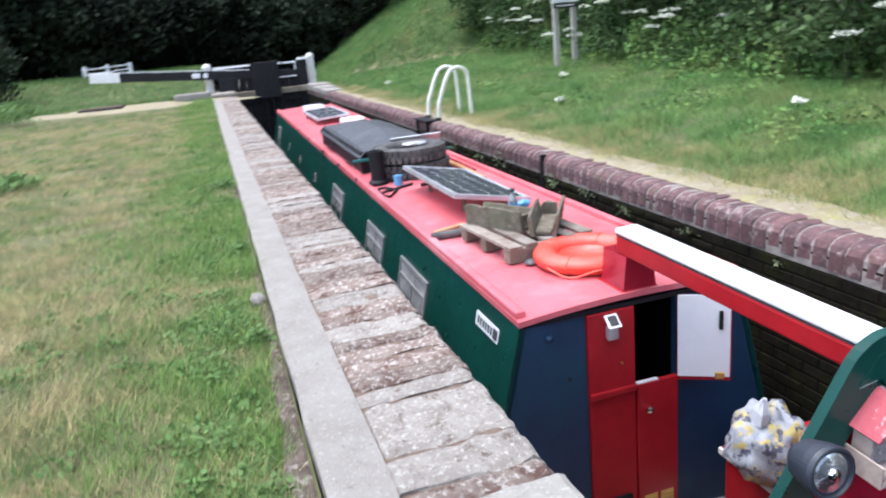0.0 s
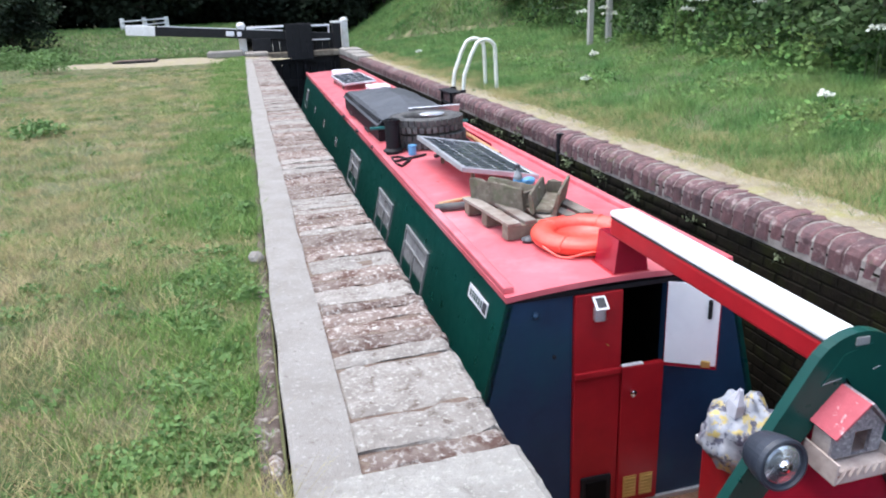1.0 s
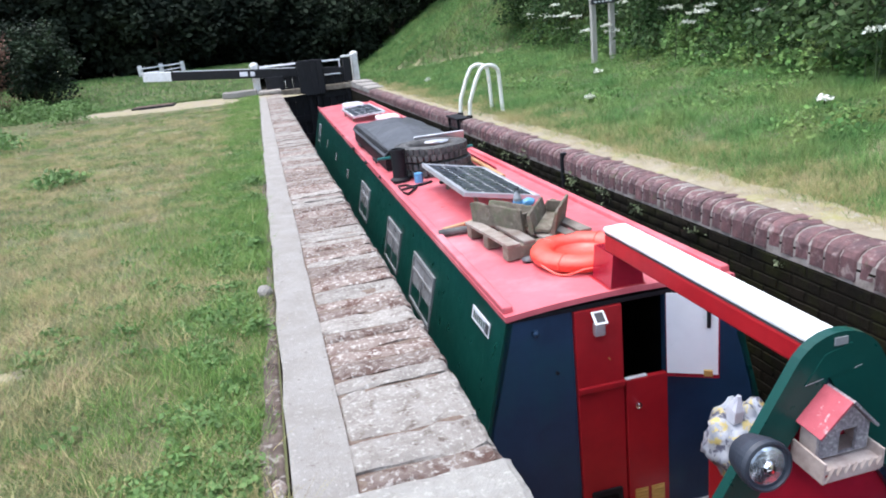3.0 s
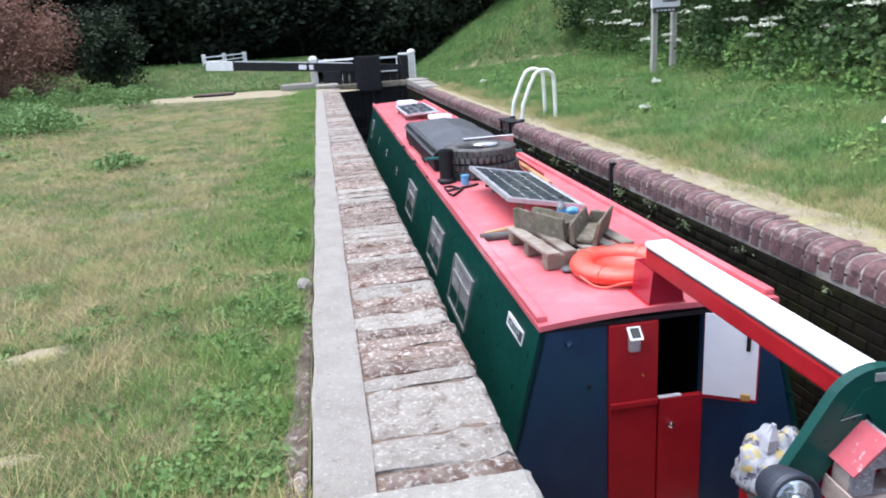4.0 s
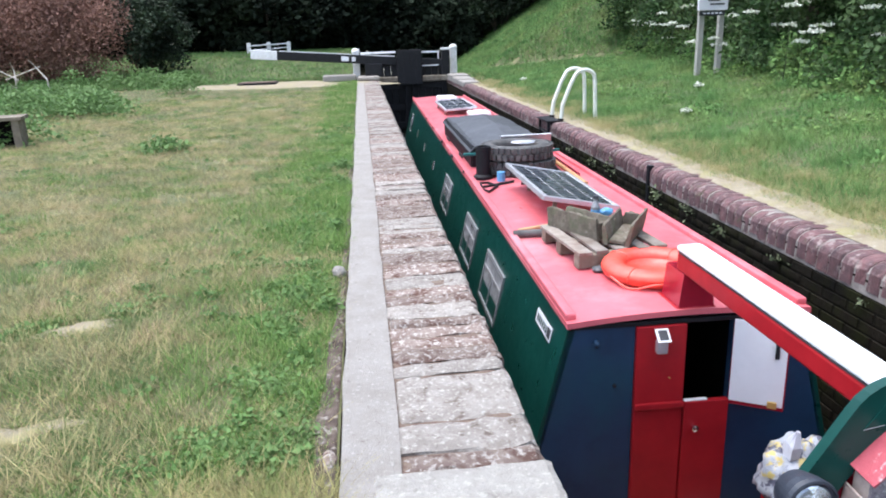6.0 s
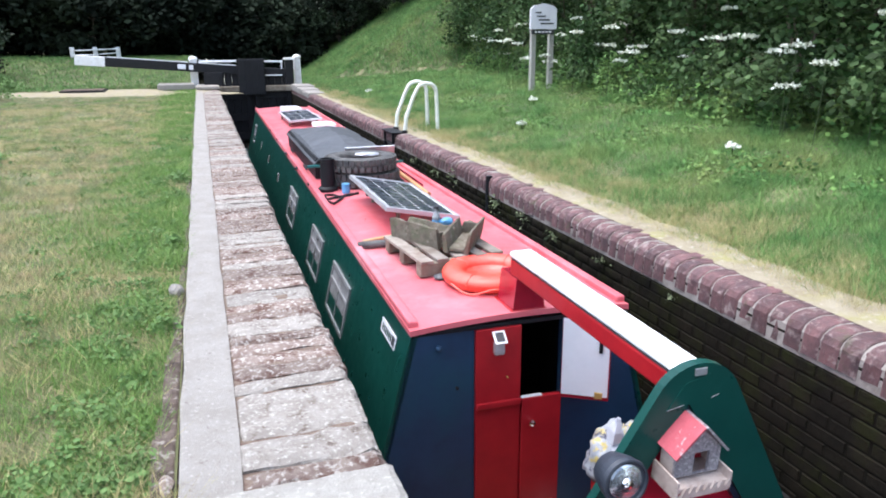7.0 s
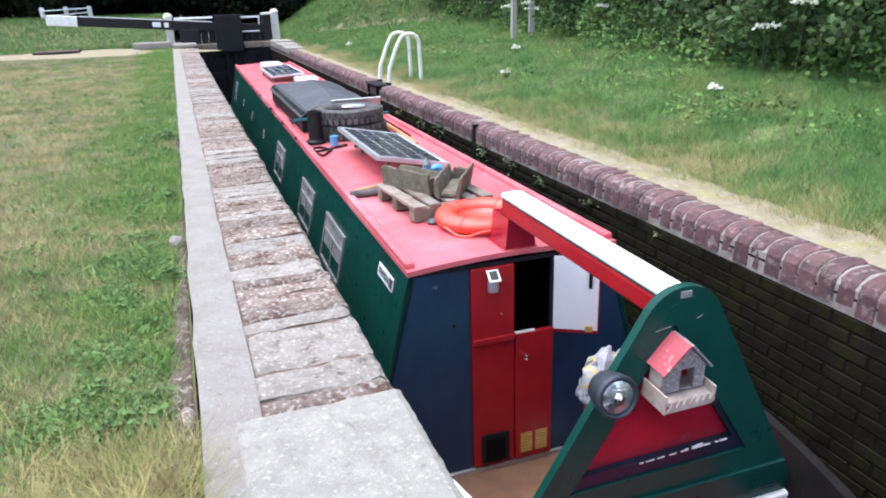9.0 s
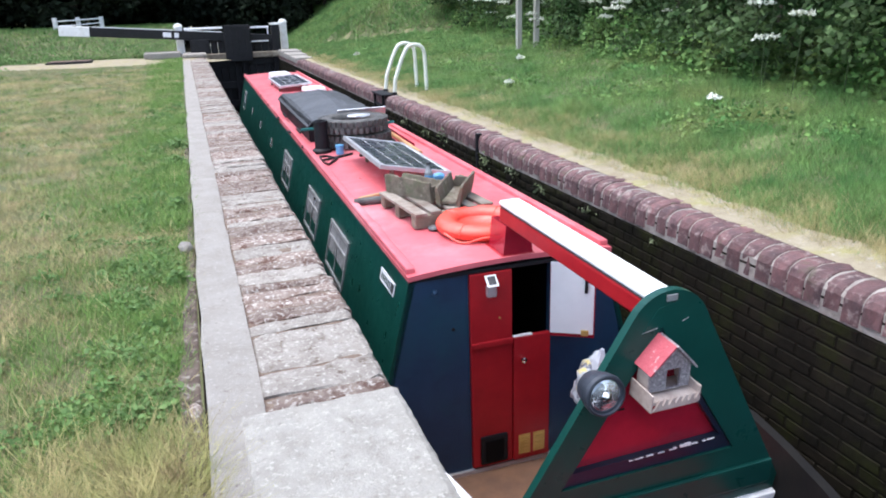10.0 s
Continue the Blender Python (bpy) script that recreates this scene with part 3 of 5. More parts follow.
# black box on the far wall, painted shade of a narrow vertical recess
tagged(finish("wall_joint", bx(2.288, 2.345, 6.50, 6.56, -1.3, 0.004, 0.004), "black"), "black strip standing for the shade in a vertical wall recess", "joint", kind="structure")


# ---- notice board ----
def make_sign():
    s = thing("notice_board", "white notice on two grey wooden posts in the grass", "sign")
    for x, top in ((6.03, 1.62), (6.43, 2.02)):
        z0 = float(gz(x, 13.4))
        part("post", bx(x - 0.05, x + 0.05, 13.36, 13.46, z0 - 0.1, top, 0.01), "postgrey", s)
    b = part("board", slab([(5.92, 1.60), (6.50, 1.60), (6.50, 1.98), (6.42, 2.05), (6.21, 2.09), (6.0, 2.05), (5.92, 1.98)], 13.30, 13.355), "paper", s, "white notice sheet")
    part("strip", bx(5.96, 6.46, 13.31, 13.352, 1.50, 1.585, 0.006), "ink", s, "dark lettered strip")
    for i in range(4):
        part("text_line", bx(6.02 + 0.04 * i, 6.16 + 0.09 * i, 13.294, 13.299, 1.90 - i * 0.07, 1.93 - i * 0.07, 0), "ink", b)
    for i in range(5):
        part("text_line", bx(6.02 + 0.08 * i, 6.07 + 0.08 * i, 13.304, 13.3085, 1.53, 1.555, 0), "white", s)
    return s


make_sign()


def make_bench():
    b = thing("bench", "low grey weathered wooden bench standing in the weeds", "bench")
    m = Matrix.Translation((-5.35, 10.62, 0)) @ pose(0, 0, 0, 0, 0, 12)
    for i in range(3):
        part("seat_plank", bx(-1.7, 0.02, -0.2 + i * 0.16, -0.05 + i * 0.16, 0.38, 0.43, 0.008, m), "oldwood", b)
    for x in (-1.5, -0.08):
        part("leg", bx(x - 0.05, x + 0.05, -0.17, 0.25, -0.1, 0.379, 0.01, m), "oldwood", b)
    # near-black sheet added below the seat as the shade under the bench
    part("back_board", bx(-1.44, -0.14, 0.16, 0.2, 0.0, 0.37, 0.006, m), "dark", b)
    return b


make_bench()

# ---- narrowboat ----
SL = math.atan2(0.25, 1.05)
RW, RL = 1.265, 14.35


def side_m(y, v):
    """On the near cabin side, a frame at distance y along and v down it: x along the boat, y outwards, z up the side."""
    return Matrix.Translation((-v * math.sin(SL), y, ROOF - v * math.cos(SL))) @ Matrix(((0, -math.cos(SL), math.sin(SL), 0), (1, 0, 0, 0), (0, math.sin(SL), math.cos(SL), 0), (0, 0, 0, 1)))


def hull_half(y):
    """Half width of the hull along the boat; it narrows to the stem."""
    if y > -0.2:
        return 0.94
    t = min((-0.2 - y) / 2.5, 1.0)
    return 0.92 * math.sqrt(max(1 - t ** 1.7, 0.0)) + 0.02


def sheer(y):
    """Height of the gunwale."""
    return -1.15 if y > 0 else -1.15 + 0.48 * min(-y / 0.9, 1.0) + 0.05 * max((-y - 1.0) / 1.7, 0)


def make_boat():
    boat = thing("narrowboat", "green narrowboat with red roof moored in the lock", "boat", at=BOAT)
    xc = RW / 2
    # hull
    bm = bmesh.new()
    rows = []
    ys = [-2.74, -2.7, -2.6, -2.45, -2.25, -2.0, -1.7, -1.4, -1.1, -0.8, -0.4, 0, 2, 5, 9, 13, 15.2, 16.0, 16.4]
    for y in ys:
        h = hull_half(y) if y < 15 else 0.94 - 0.4 * ((y - 15) / 1.5) ** 2
        s = sheer(y)
        rows.append([bm.verts.new(p) for p in ((xc - h * 0.9, y, -2.35), (xc - h, y, -1.9), (xc - h, y, s), (xc - h + 0.05 * min(h / 0.3, 1), y, s + 0.003), (xc - h + 0.06 * min(h / 0.3, 1), y, s - 0.06), (xc - h * 0.7, y, -1.6),
                                                (xc + h * 0.7, y, -1.6), (xc + h - 0.06 * min(h / 0.3, 1), y, s - 0.06), (xc + h - 0.05 * min(h / 0.3, 1), y, s + 0.003), (xc + h, y, s), (xc + h, y, -1.9), (xc + h * 0.9, y, -2.35))])
    for a, b in zip(rows, rows[1:]):
        for k in range(12):
            bm.faces.new((a[k], a[(k + 1) % 12], b[(k + 1) % 12], b[k]))
    bm.faces.new(rows[0])
    bm.faces.new(rows[-1][::-1])
    part("hull", bm, "hull", boat, "black steel hull")
    for sgn in (-1, 1):
        pts = [(xc + sgn * (hull_half(y) - 0.03), y, sheer(y) + 0.02) for y in ys if -2.72 < y <= (0.01 if sgn < 0 else -1.35)]
        steel = sgn > 0
        bm = bmesh.new()
        rr = []
        for x, y, z in pts:
            rr.append([bm.verts.new((x + q, y, z + w)) for q, w in ((-0.05, -0.03), (-0.05, 0.03), (-0.035, 0.045), (0.035, 0.045), (0.05, 0.03), (0.05, -0.03))])
        for a, b in zip(rr, rr[1:]):
            for k in range(6):
                bm.faces.new((a[k], a[(k + 1) % 6], b[(k + 1) % 6], b[k]))
        bm.faces.new(rr[0])
        bm.faces.new(rr[-1][::-1])
        if steel:
            bm.free()
        else:
            part("gunwale", bm, "white", boat, "white-painted bow gunwale")
        part("side_deck", bx(xc + sgn * 0.92 - 0.05, xc + sgn * 0.92 + 0.05, 0.0, 15.2, -1.155, -1.12, 0.01), "green", boat)
    part("bow_deck", bx(xc - 0.55, xc + 0.55, -2.1, -1.46, -0.93, -0.90, 0.01), "red", boat, "red foredeck")
    part("deck_floor", bx(xc - 0.8, xc + 0.8, -1.5, 0.0, -1.53, -1.48, 0.004), "deckwood", boat, "worn brown well-deck floor")
    for sgn in (-1, 1):
        part("deck_side", bx(xc + sgn * 0.82 - 0.015, xc + sgn * 0.82 + 0.015, -1.45, 0.0, -1.55, -1.12, 0.004), "navy", boat)
    # cabin
    lx = 1.12 * math.tan(SL)
    for sgn in (-1, 1):
        x0, x1 = (0.0, -lx) if sgn < 0 else (RW, RW + lx)
        bm = bmesh.new()
        inn = 0.04 * (1 if sgn < 0 else -1)
        vs = [bm.verts.new(p) for y in (0.0, RL) for p in ((x0, y, ROOF - 0.01), (x1, y, ROOF - 1.05), (x1 + inn, y, ROOF - 1.05), (x0 + inn, y, ROOF - 0.01))]
        for k in range(4):
            bm.faces.new((vs[k], vs[(k + 1) % 4], vs[4 + (k + 1) % 4], vs[4 + k]))
        bm.faces.new(vs[:4])
        bm.faces.new(vs[4:][::-1])
        part("cabin_side", bm, "green", boat, "dark green cabin side")
    # roof with a slight camber
    bm = bmesh.new()
    nx, rows = 12, []
    for y in (-0.02, 0.0, 0.4, 2, 4, 6, 8, 10, 12, RL):
        top = [bm.verts.new((-0.012 + (RW + 0.024) * k / nx, y, ROOF + 0.035 * (1 - (2 * k / nx - 1) ** 2) + 0.012)) for k in range(nx + 1)]
        low = [bm.verts.new((q.co.x, y, q.co.z - 0.03)) for q in top]
        rows.append(top + low[::-1])
    for a, b in zip(rows, rows[1:]):
        for k in range(len(a)):
            bm.faces.new((a[k], a[(k + 1) % len(a)], b[(k + 1) % len(a)], b[k]))
    bm.faces.new(rows[0])
    bm.faces.new(rows[-1][::-1])
    part("roof", bm, "roof_red", boat, "red roof with sky glare painted in as pink", smooth=False)
    for x in (0.018, RW - 0.018):
        part("roof_rail", bx(x - 0.028, x + 0.028, 0.02, RL, ROOF + 0.008, ROOF + 0.05, 0.012), "roof_red", boat, "red roof handrail")
    part("rear_bulkhead", bx(0.04, RW - 0.04, RL - 0.04, RL - 0.002, -1.15, ROOF - 0.02, 0), "green", boat)
    # front bulkhead: blue panels each side of the doorway
    dl, dm, dr = 0.35, 0.62, 0.87
    zt, zb = ROOF - 0.03, -1.44
    spread = lambda z: (ROOF - z) * math.tan(SL)
    part("bulkhead_panel", slab([(0.012 - spread(zt), zt), (dl, zt), (dl, -1.5), (0.012 - spread(-1.14), -1.5), (0.012 - spread(-1.14), -1.14)], 0.0, 0.035), "navy", boat, "navy blue bulkhead panel")
    part("bulkhead_panel", slab([(RW - 0.012 + spread(zt), zt), (RW - 0.012 + spread(-1.14), -1.14), (RW - 0.012 + spread(-1.14), -1.5), (dr, -1.5), (dr, zt)], 0.0, 0.035), "navy", boat, "navy blue bulkhead panel")
    part("lintel", bx(0.0, RW, -0.012, 0.03, ROOF - 0.03, ROOF - 0.006, 0.003), "black", boat, "dark edge under the roof")
    part("threshold", bx(0.1, 1.2, -0.02, 0.03, -1.5, -1.452, 0.006), "alu", boat, "pale metal threshold")
    # shallow box behind the doorway, its near-black colour stands for the unlit cabin
    part("cabin_lining", bx(dl - 0.1, dr + 0.1, 0.9, 0.94, -1.45, ROOF - 0.04, 0), "dark", boat, "cabin lining painted near-black for interior shade")
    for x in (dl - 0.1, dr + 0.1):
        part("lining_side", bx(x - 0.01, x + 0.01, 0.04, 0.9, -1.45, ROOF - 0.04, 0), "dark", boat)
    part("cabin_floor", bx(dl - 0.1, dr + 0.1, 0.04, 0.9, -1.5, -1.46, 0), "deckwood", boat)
    # doors
    left = part("door", bx(dl + 0.003, dm - 0.003, -0.022, 0.012, zb, zt - 0.002, 0.005), "red", boat, "closed red door leaf")
    part("door_rail", bx(dl + 0.004, dm - 0.004, -0.04, -0.023, -0.60, -0.565, 0.006), "red", left)
    low = part("door", bx(dm + 0.003, dr - 0.003, -0.032, 0.002, zb, -0.575, 0.005), "red", boat, "red lower door leaf")
    part("door_edge", bx(dm + 0.005, dm + 0.13, -0.028, -0.002, -0.574, -0.567, 0.002), "whited", low, "paint-worn top edge")
    part("door_knob", lathe([(0.010, 0), (0.010, 0.012), (0.018, 0.02), (0.018, 0.03), (0.004, 0.036)], (dm + 0.06, -0.032, -0.72), sides=16, m=pose(0, 0, 0, 90)), "chrome", low, "chrome door knob")
    for x in (dm + 0.075, dm + 0.175):
        vent = part("vent", bx(x - 0.04, x + 0.04, -0.038, -0.033, -1.40, -1.26, 0.002), "brass", low, "brass ventilator plate")
        for i in range(6):
            part("vent_slat", bx(x - 0.033, x + 0.033, -0.044, -0.0385, -1.392 + i * 0.022, -1.382 + i * 0.022, 0.002), "brass", vent)
    flap = part("cat_flap", bx(dl + 0.05, dl + 0.23, -0.036, -0.023, -1.42, -1.22, 0.012), "black", left, "black plastic flap")
    part("flap_door", bx(dl + 0.08, dl + 0.20, -0.043, -0.037, -1.40, -1.25, 0.006), "dark", flap)
    lamp = part("solar_lamp", bx(dl + 0.097, dl + 0.157, -0.062, -0.023, -0.275, -0.2, 0.012), "alu", left, "silver solar wall lamp")
    tilt = Matrix.Translation((dl + 0.127, -0.055, -0.17)) @ pose(0, 0, 0, 42) @ Matrix.Scale(0.78, 4)
    part("lamp_frame", bx(-0.045, 0.045, -0.05, 0.05, -0.012, 0.0, 0.004, tilt), "white", lamp)
    part("lamp_cell", bx(-0.03, 0.03, -0.035, 0.035, 0.001, 0.004, 0.001, tilt), "ink", lamp)
    part("stud", lathe([(0.018, 0), (0.018, 0.02), (0.004, 0.028)], (0.145, 0.0, -0.21), sides=16, m=pose(0, 0, 0, 90)), "navy", boat)
    part("stud", lathe([(0.01, 0), (0.01, 0.01), (0.003, 0.014)], (0.25, 0.0, -0.46), sides=12, m=pose(0, 0, 0, 90)), "black", boat)
    # open upper leaf, white inside
    hm = Matrix.Translation((dr + 0.005, -0.005, 0)) @ pose(0, 0, 0, 0, 0, -31)
    up = part("door", bx(0.0, 0.27, -0.03, -0.004, -0.60, -0.135, 0.006, hm), "dkred", boat, "open upper door leaf, red outside")
    part("door_lining", bx(0.004, 0.262, -0.036, -0.0305, -0.575, -0.115, 0.002, hm), "white", up, "white inner face")
    part("bolt", bx(0.205, 0.225, -0.055, -0.0365, -0.30, -0.20, 0.003, hm), "black", up, "black bolt")
    part("catch", bx(0.19, 0.235, -0.05, -0.0365, -0.58, -0.545, 0.003, hm), "brass", up, "brass catch")
    part("catch", tube([(dl + 0.18, -0.03, -0.42), (dl + 0.18, -0.045, -0.42)], 0.004), "brass", left)
    # windows of the near side
    for i, (y0, y1, big) in enumerate(((1.46, 2.20, 1), (2.80, 3.50, 1), (4.86, 5.60, 1), (7.1, 7.36, 0), (9.0, 9.26, 0), (10.9, 11.15, 0), (12.9, 13.4, 1))):
        v0, v1 = (0.245, 0.635) if big else (0.34, 0.54)
        m = side_m(y0, v1)
        w, h = y1 - y0, v1 - v0
        win = part("window", bx(0.02, w - 0.02, 0.001, 0.006, 0.02, h - 0.02, 0, m), "pane", boat, "curtained window in a pale metal frame")
        for a, b, c, d in () if not big else ((0, w, 0, 0.028), (0, w, h - 0.028, h), (0, 0.028, 0.0285, h - 0.0285), (w - 0.028, w, 0.0285, h - 0.0285)):
            part("window_frame", bx(a, b, 0.002, 0.018, c, d, 0.003, m), "winframe", win)
        if big and i < 3:
            part("glazing_bar", bx(0.029, w - 0.029, 0.007, 0.016, h * 0.66, h * 0.66 + 0.016, 0.002, m), "winframe", win)
            part("glazing_bar", bx(w * 0.5 - 0.008, w * 0.5 + 0.008, 0.007, 0.0155, 0.029, h * 0.66 - 0.001, 0.002, m), "winframe", win)
    # name plate, unreadable
    m = side_m(0.21, 0.195)
    plate = part("name_plate", bx(0, 0.33, 0.001, 0.006, 0, 0.08, 0.001, m), "paper", boat, "small white lettered plate")
    part("plate_field", bx(0.01, 0.07, 0.0065, 0.008, 0.012, 0.068, 0, m), "ink", plate)
    for i in range(6):
        part("letter_bar", bx(0.085 + i * 0.038, 0.108 + i * 0.038, 0.0065, 0.0078, 0.018, 0.060, 0, m), "green", plate)
    # plank from cratch to roof
    px = 0.665
    pl = Matrix.Translation((px - 0.012, 0.2, 0.187)) @ pose(0, 0, 0, 1.9, 0, 1.9)
    plank = part("top_plank", bx(-0.066, 0.066, -1.57, -0.10, -0.055, 0.035, 0.012, pl), "red", boat, "red plank laid from the cratch to the roof")
    part("plank_cover", bx(-0.068, 0.068, -1.575, -0.085, 0.040, 0.074, 0.022, pl, seg=4), "whited", plank, "chipped white plank top")
    part("plank_seam", bx(-0.064, 0.064, -1.565, -0.095, 0.0352, 0.0398, 0.001, pl), "ink", plank, "dark grimy seam")
    sup = part("plank_support", slab([(px - 0.095, ROOF + 0.035), (px + 0.095, ROOF + 0.035), (px + 0.075, 0.128), (px - 0.075, 0.128)], 0.0, 0.22), "dkred", boat, "dark red plank support block")
    part("support_foot", bx(px - 0.105, px + 0.105, -0.005, 0.25, ROOF + 0.034, ROOF + 0.05, 0.004), "red", sup)
    # cratch board
    cx, Y = 0.70, -1.40
    arc = [(cx + 0.19 * math.cos(a), 0.055 + 0.19 * math.sin(a)) for a in np.linspace(math.radians(28), math.radians(152), 12)]
    outline = arc + [(cx - 0.79, -0.86), (cx + 0.66, -0.86), (cx + 0.675, -0.82)]
    hole = [(cx - 0.035, 0.09), (cx - 0.47, -0.58), (cx + 0.385, -0.575)]
    cr = part("cratch_board", slab(outline, Y, Y + 0.04, hole=hole), "green", boat, "dark green triangular cratch board")
    part("cratch_panel", slab([(cx - 0.035, 0.095), (cx - 0.475, -0.59), (cx + 0.395, -0.585)], Y + 0.045, Y + 0.06), "dkred", cr, "glossy dark red inset panel")
    inner = [(cx - 0.045, 0.045), (cx - 0.412, -0.517), (cx + 0.312, -0.50)]
    part("cratch_moulding", slab([(cx - 0.035, 0.087), (cx - 0.467, -0.578), (cx + 0.382, -0.573)], Y + 0.012, Y + 0.043, hole=inner), "darknavy", cr, "dark blue moulding")
    re = random.Random(77)
    for k in range(16):
        xe = cx - 0.15 + k * 0.0285 + re.uniform(-0.008, 0.008)
        ze = -0.522 + 0.0235 * (xe - cx + 0.2)
        hgt = re.uniform(0.010, 0.018) if 8 <= k <= 10 else re.uniform(0.002, 0.006)
        part("paint_flake", bx(xe, xe + re.uniform(0.012, 0.034), Y + 0.006, Y + 0.0115, ze, ze + hgt, 0.0006), "whited", cr, "flaking white paint")
    part("paint_scar", bx(cx - 0.24, cx - 0.16, Y + 0.0425, Y + 0.0448, -0.285, -0.275, 0.0005), "dark", cr, "dark scratch in the panel")
    part("corner_piece", slab([(cx - 0.13, 0.075), (cx + 0.06, 0.11), (cx + 0.045, 0.20), (cx - 0.06, 0.175)], Y - 0.004, Y - 0.0005), "green", cr)
    for xa, za, xb, zb in ((-0.13, 0.08, -0.06, 0.092), (0.055, 0.105, 0.085, 0.114)):
        part("scratch", tube([(cx + xa, Y - 0.0045, za), (cx + xb, Y - 0.0045, zb)], 0.0012, sides=5), "winframe", cr, "pale scratch in the paint")
    part("lower_rail", bx(cx - 0.74, cx + 0.60, Y - 0.02, Y - 0.001, -0.80, -0.68, 0.006), "green", cr)
    part("cratch_base", bx(cx - 0.79, cx + 0.67, Y - 0.03, Y + 0.03, -0.99, -0.862, 0.008), "white", cr, "white board under the cratch")
    part("hinge_plate", bx(cx - 0.025, cx + 0.025, Y - 0.006, Y - 0.0005, 0.200, 0.228, 0.002), "winframe", cr)
    # headlight
    hx, hz = cx - 0.377, -0.066
    hd = part("headlight", lathe([(0.04, -0.09), (0.065, -0.06), (0.08, 0.0), (0.083, 0.03), (0.078, 0.045), (0.07, 0.04)], (hx, Y - 0.115, hz), m=pose(0, 0, 0, 84), sides=36), "housing", cr, "round headlight with dark housing")
    part("headlight_rim", lathe([(0.07, 0.036), (0.075, 0.048), (0.082, 0.046), (0.084, 0.034)], (hx, Y - 0.116, hz), m=pose(0, 0, 0, 84), sides=36), "housing", hd, "dark rim")
    part("headlight_lens", lathe([(0.001, 0.052), (0.03, 0.05), (0.055, 0.044), (0.07, 0.036)], (hx, Y - 0.115, hz), m=pose(0, 0, 0, 84), sides=36), "glass", hd, "headlight lens with painted bright and dark reflections")
    part("headlight_bulb", lathe([(0.001, 0.064), (0.016, 0.06), (0.022, 0.05)], (hx, Y - 0.115, hz), m=pose(0, 0, 0, 84), sides=20), "chrome", hd)
    part("headlight_stem", tube([(hx + 0.02, Y, hz - 0.02), (hx, Y - 0.06, hz)], 0.02), "black", hd)
    # locker in the well deck
    lk = part("locker", bx(0.84, 1.42, -1.30, -0.45, -1.479, -0.80, 0.012), "red", boat, "red side locker")
    part("locker_lid", bx(0.83, 1.42, -1.32, -0.43, -0.798, -0.765, 0.006), "red", lk)
    part("lid_edge", bx(0.815, 0.829, -1.32, -0.43, -0.80, -0.766, 0.003), "whited", lk, "white lid edge")
    return boat


boat = make_boat()


# bird house on the cratch
def make_bird_house():
    b = thing("bird_house", "gritty grey toy house with worn pink roof on the cratch", "bird house")
    m = Matrix.Translation((1.092, 1.60, -0.085)) @ pose(0, 0, 0, 4, 0, 0) @ Matrix.Diagonal((0.72, 0.84, 0.80, 1.0))
    front = [(-0.13, -0.06), (0.13, -0.06), (0.13, 0.06), (0.0, 0.185), (-0.13, 0.06)]
    door = [(-0.025, -0.057), (0.065, -0.057), (0.065, 0.055), (-0.025, 0.055)]
    w = slab(front, -0.115, -0.10, hole=door)
    bmesh.ops.transform(w, matrix=m, verts=w.verts)
    part("front_wall", w, "glitter", b)
    w = slab([(-0.125, -0.055), (0.125, -0.055), (0.125, 0.055), (0.0, 0.175), (-0.125, 0.055)], -0.012, -0.002)
    bmesh.ops.transform(w, matrix=m, verts=w.verts)
    part("back_wall", w, "dkred", b)
    for x in (-0.13, 0.12):
        part("side_wall", bx(x, x + 0.01, -0.099, -0.013, -0.06, 0.05, 0.001, m), "cream", b)
    for s in (-1, 1):
        a = math.degrees(math.atan2(0.125, 0.13))
        rm = m @ Matrix.Translation((0, 0, 0.192)) @ pose(0, 0, 0, 0, s * a, 0)
        x0, x1 = (0.0, 0.205) if s > 0 else (-0.205, 0.0)
        part("roof_slope", bx(x0, x1, -0.14, 0.0, 0.0, 0.012, 0.002, rm), "pinkish" if s < 0 else "glitter", b, "worn pink roof slope" if s < 0 else "gritty grey roof slope")
    part("tray_floor", bx(-0.15, 0.15, -0.165, 0.0, -0.10, -0.078, 0.003, m), "cream", b)
    part("tray_side", bx(-0.16, -0.148, -0.178, 0.0, -0.13, -0.03, 0.003, m), "cream", b)
    part("tray_side", bx(0.148, 0.16, -0.178, 0.0, -0.12, -0.03, 0.003, m), "cream", b)
    n = 7
    low = []
    for i in range(n):
        x = 0.147 - i * 0.294 / n
        low += [(x, -0.052), (x - 0.147 / n, -0.092)]
    w = slab([(-0.147, -0.125), (0.147, -0.125)] + [(x, z - 0.012) for x, z in low], -0.178, -0.166)
    bmesh.ops.transform(w, matrix=m, verts=w.verts)
    part("tray_front", w, "cream", b, "zigzag-edged tray front")
    return b


make_bird_house()


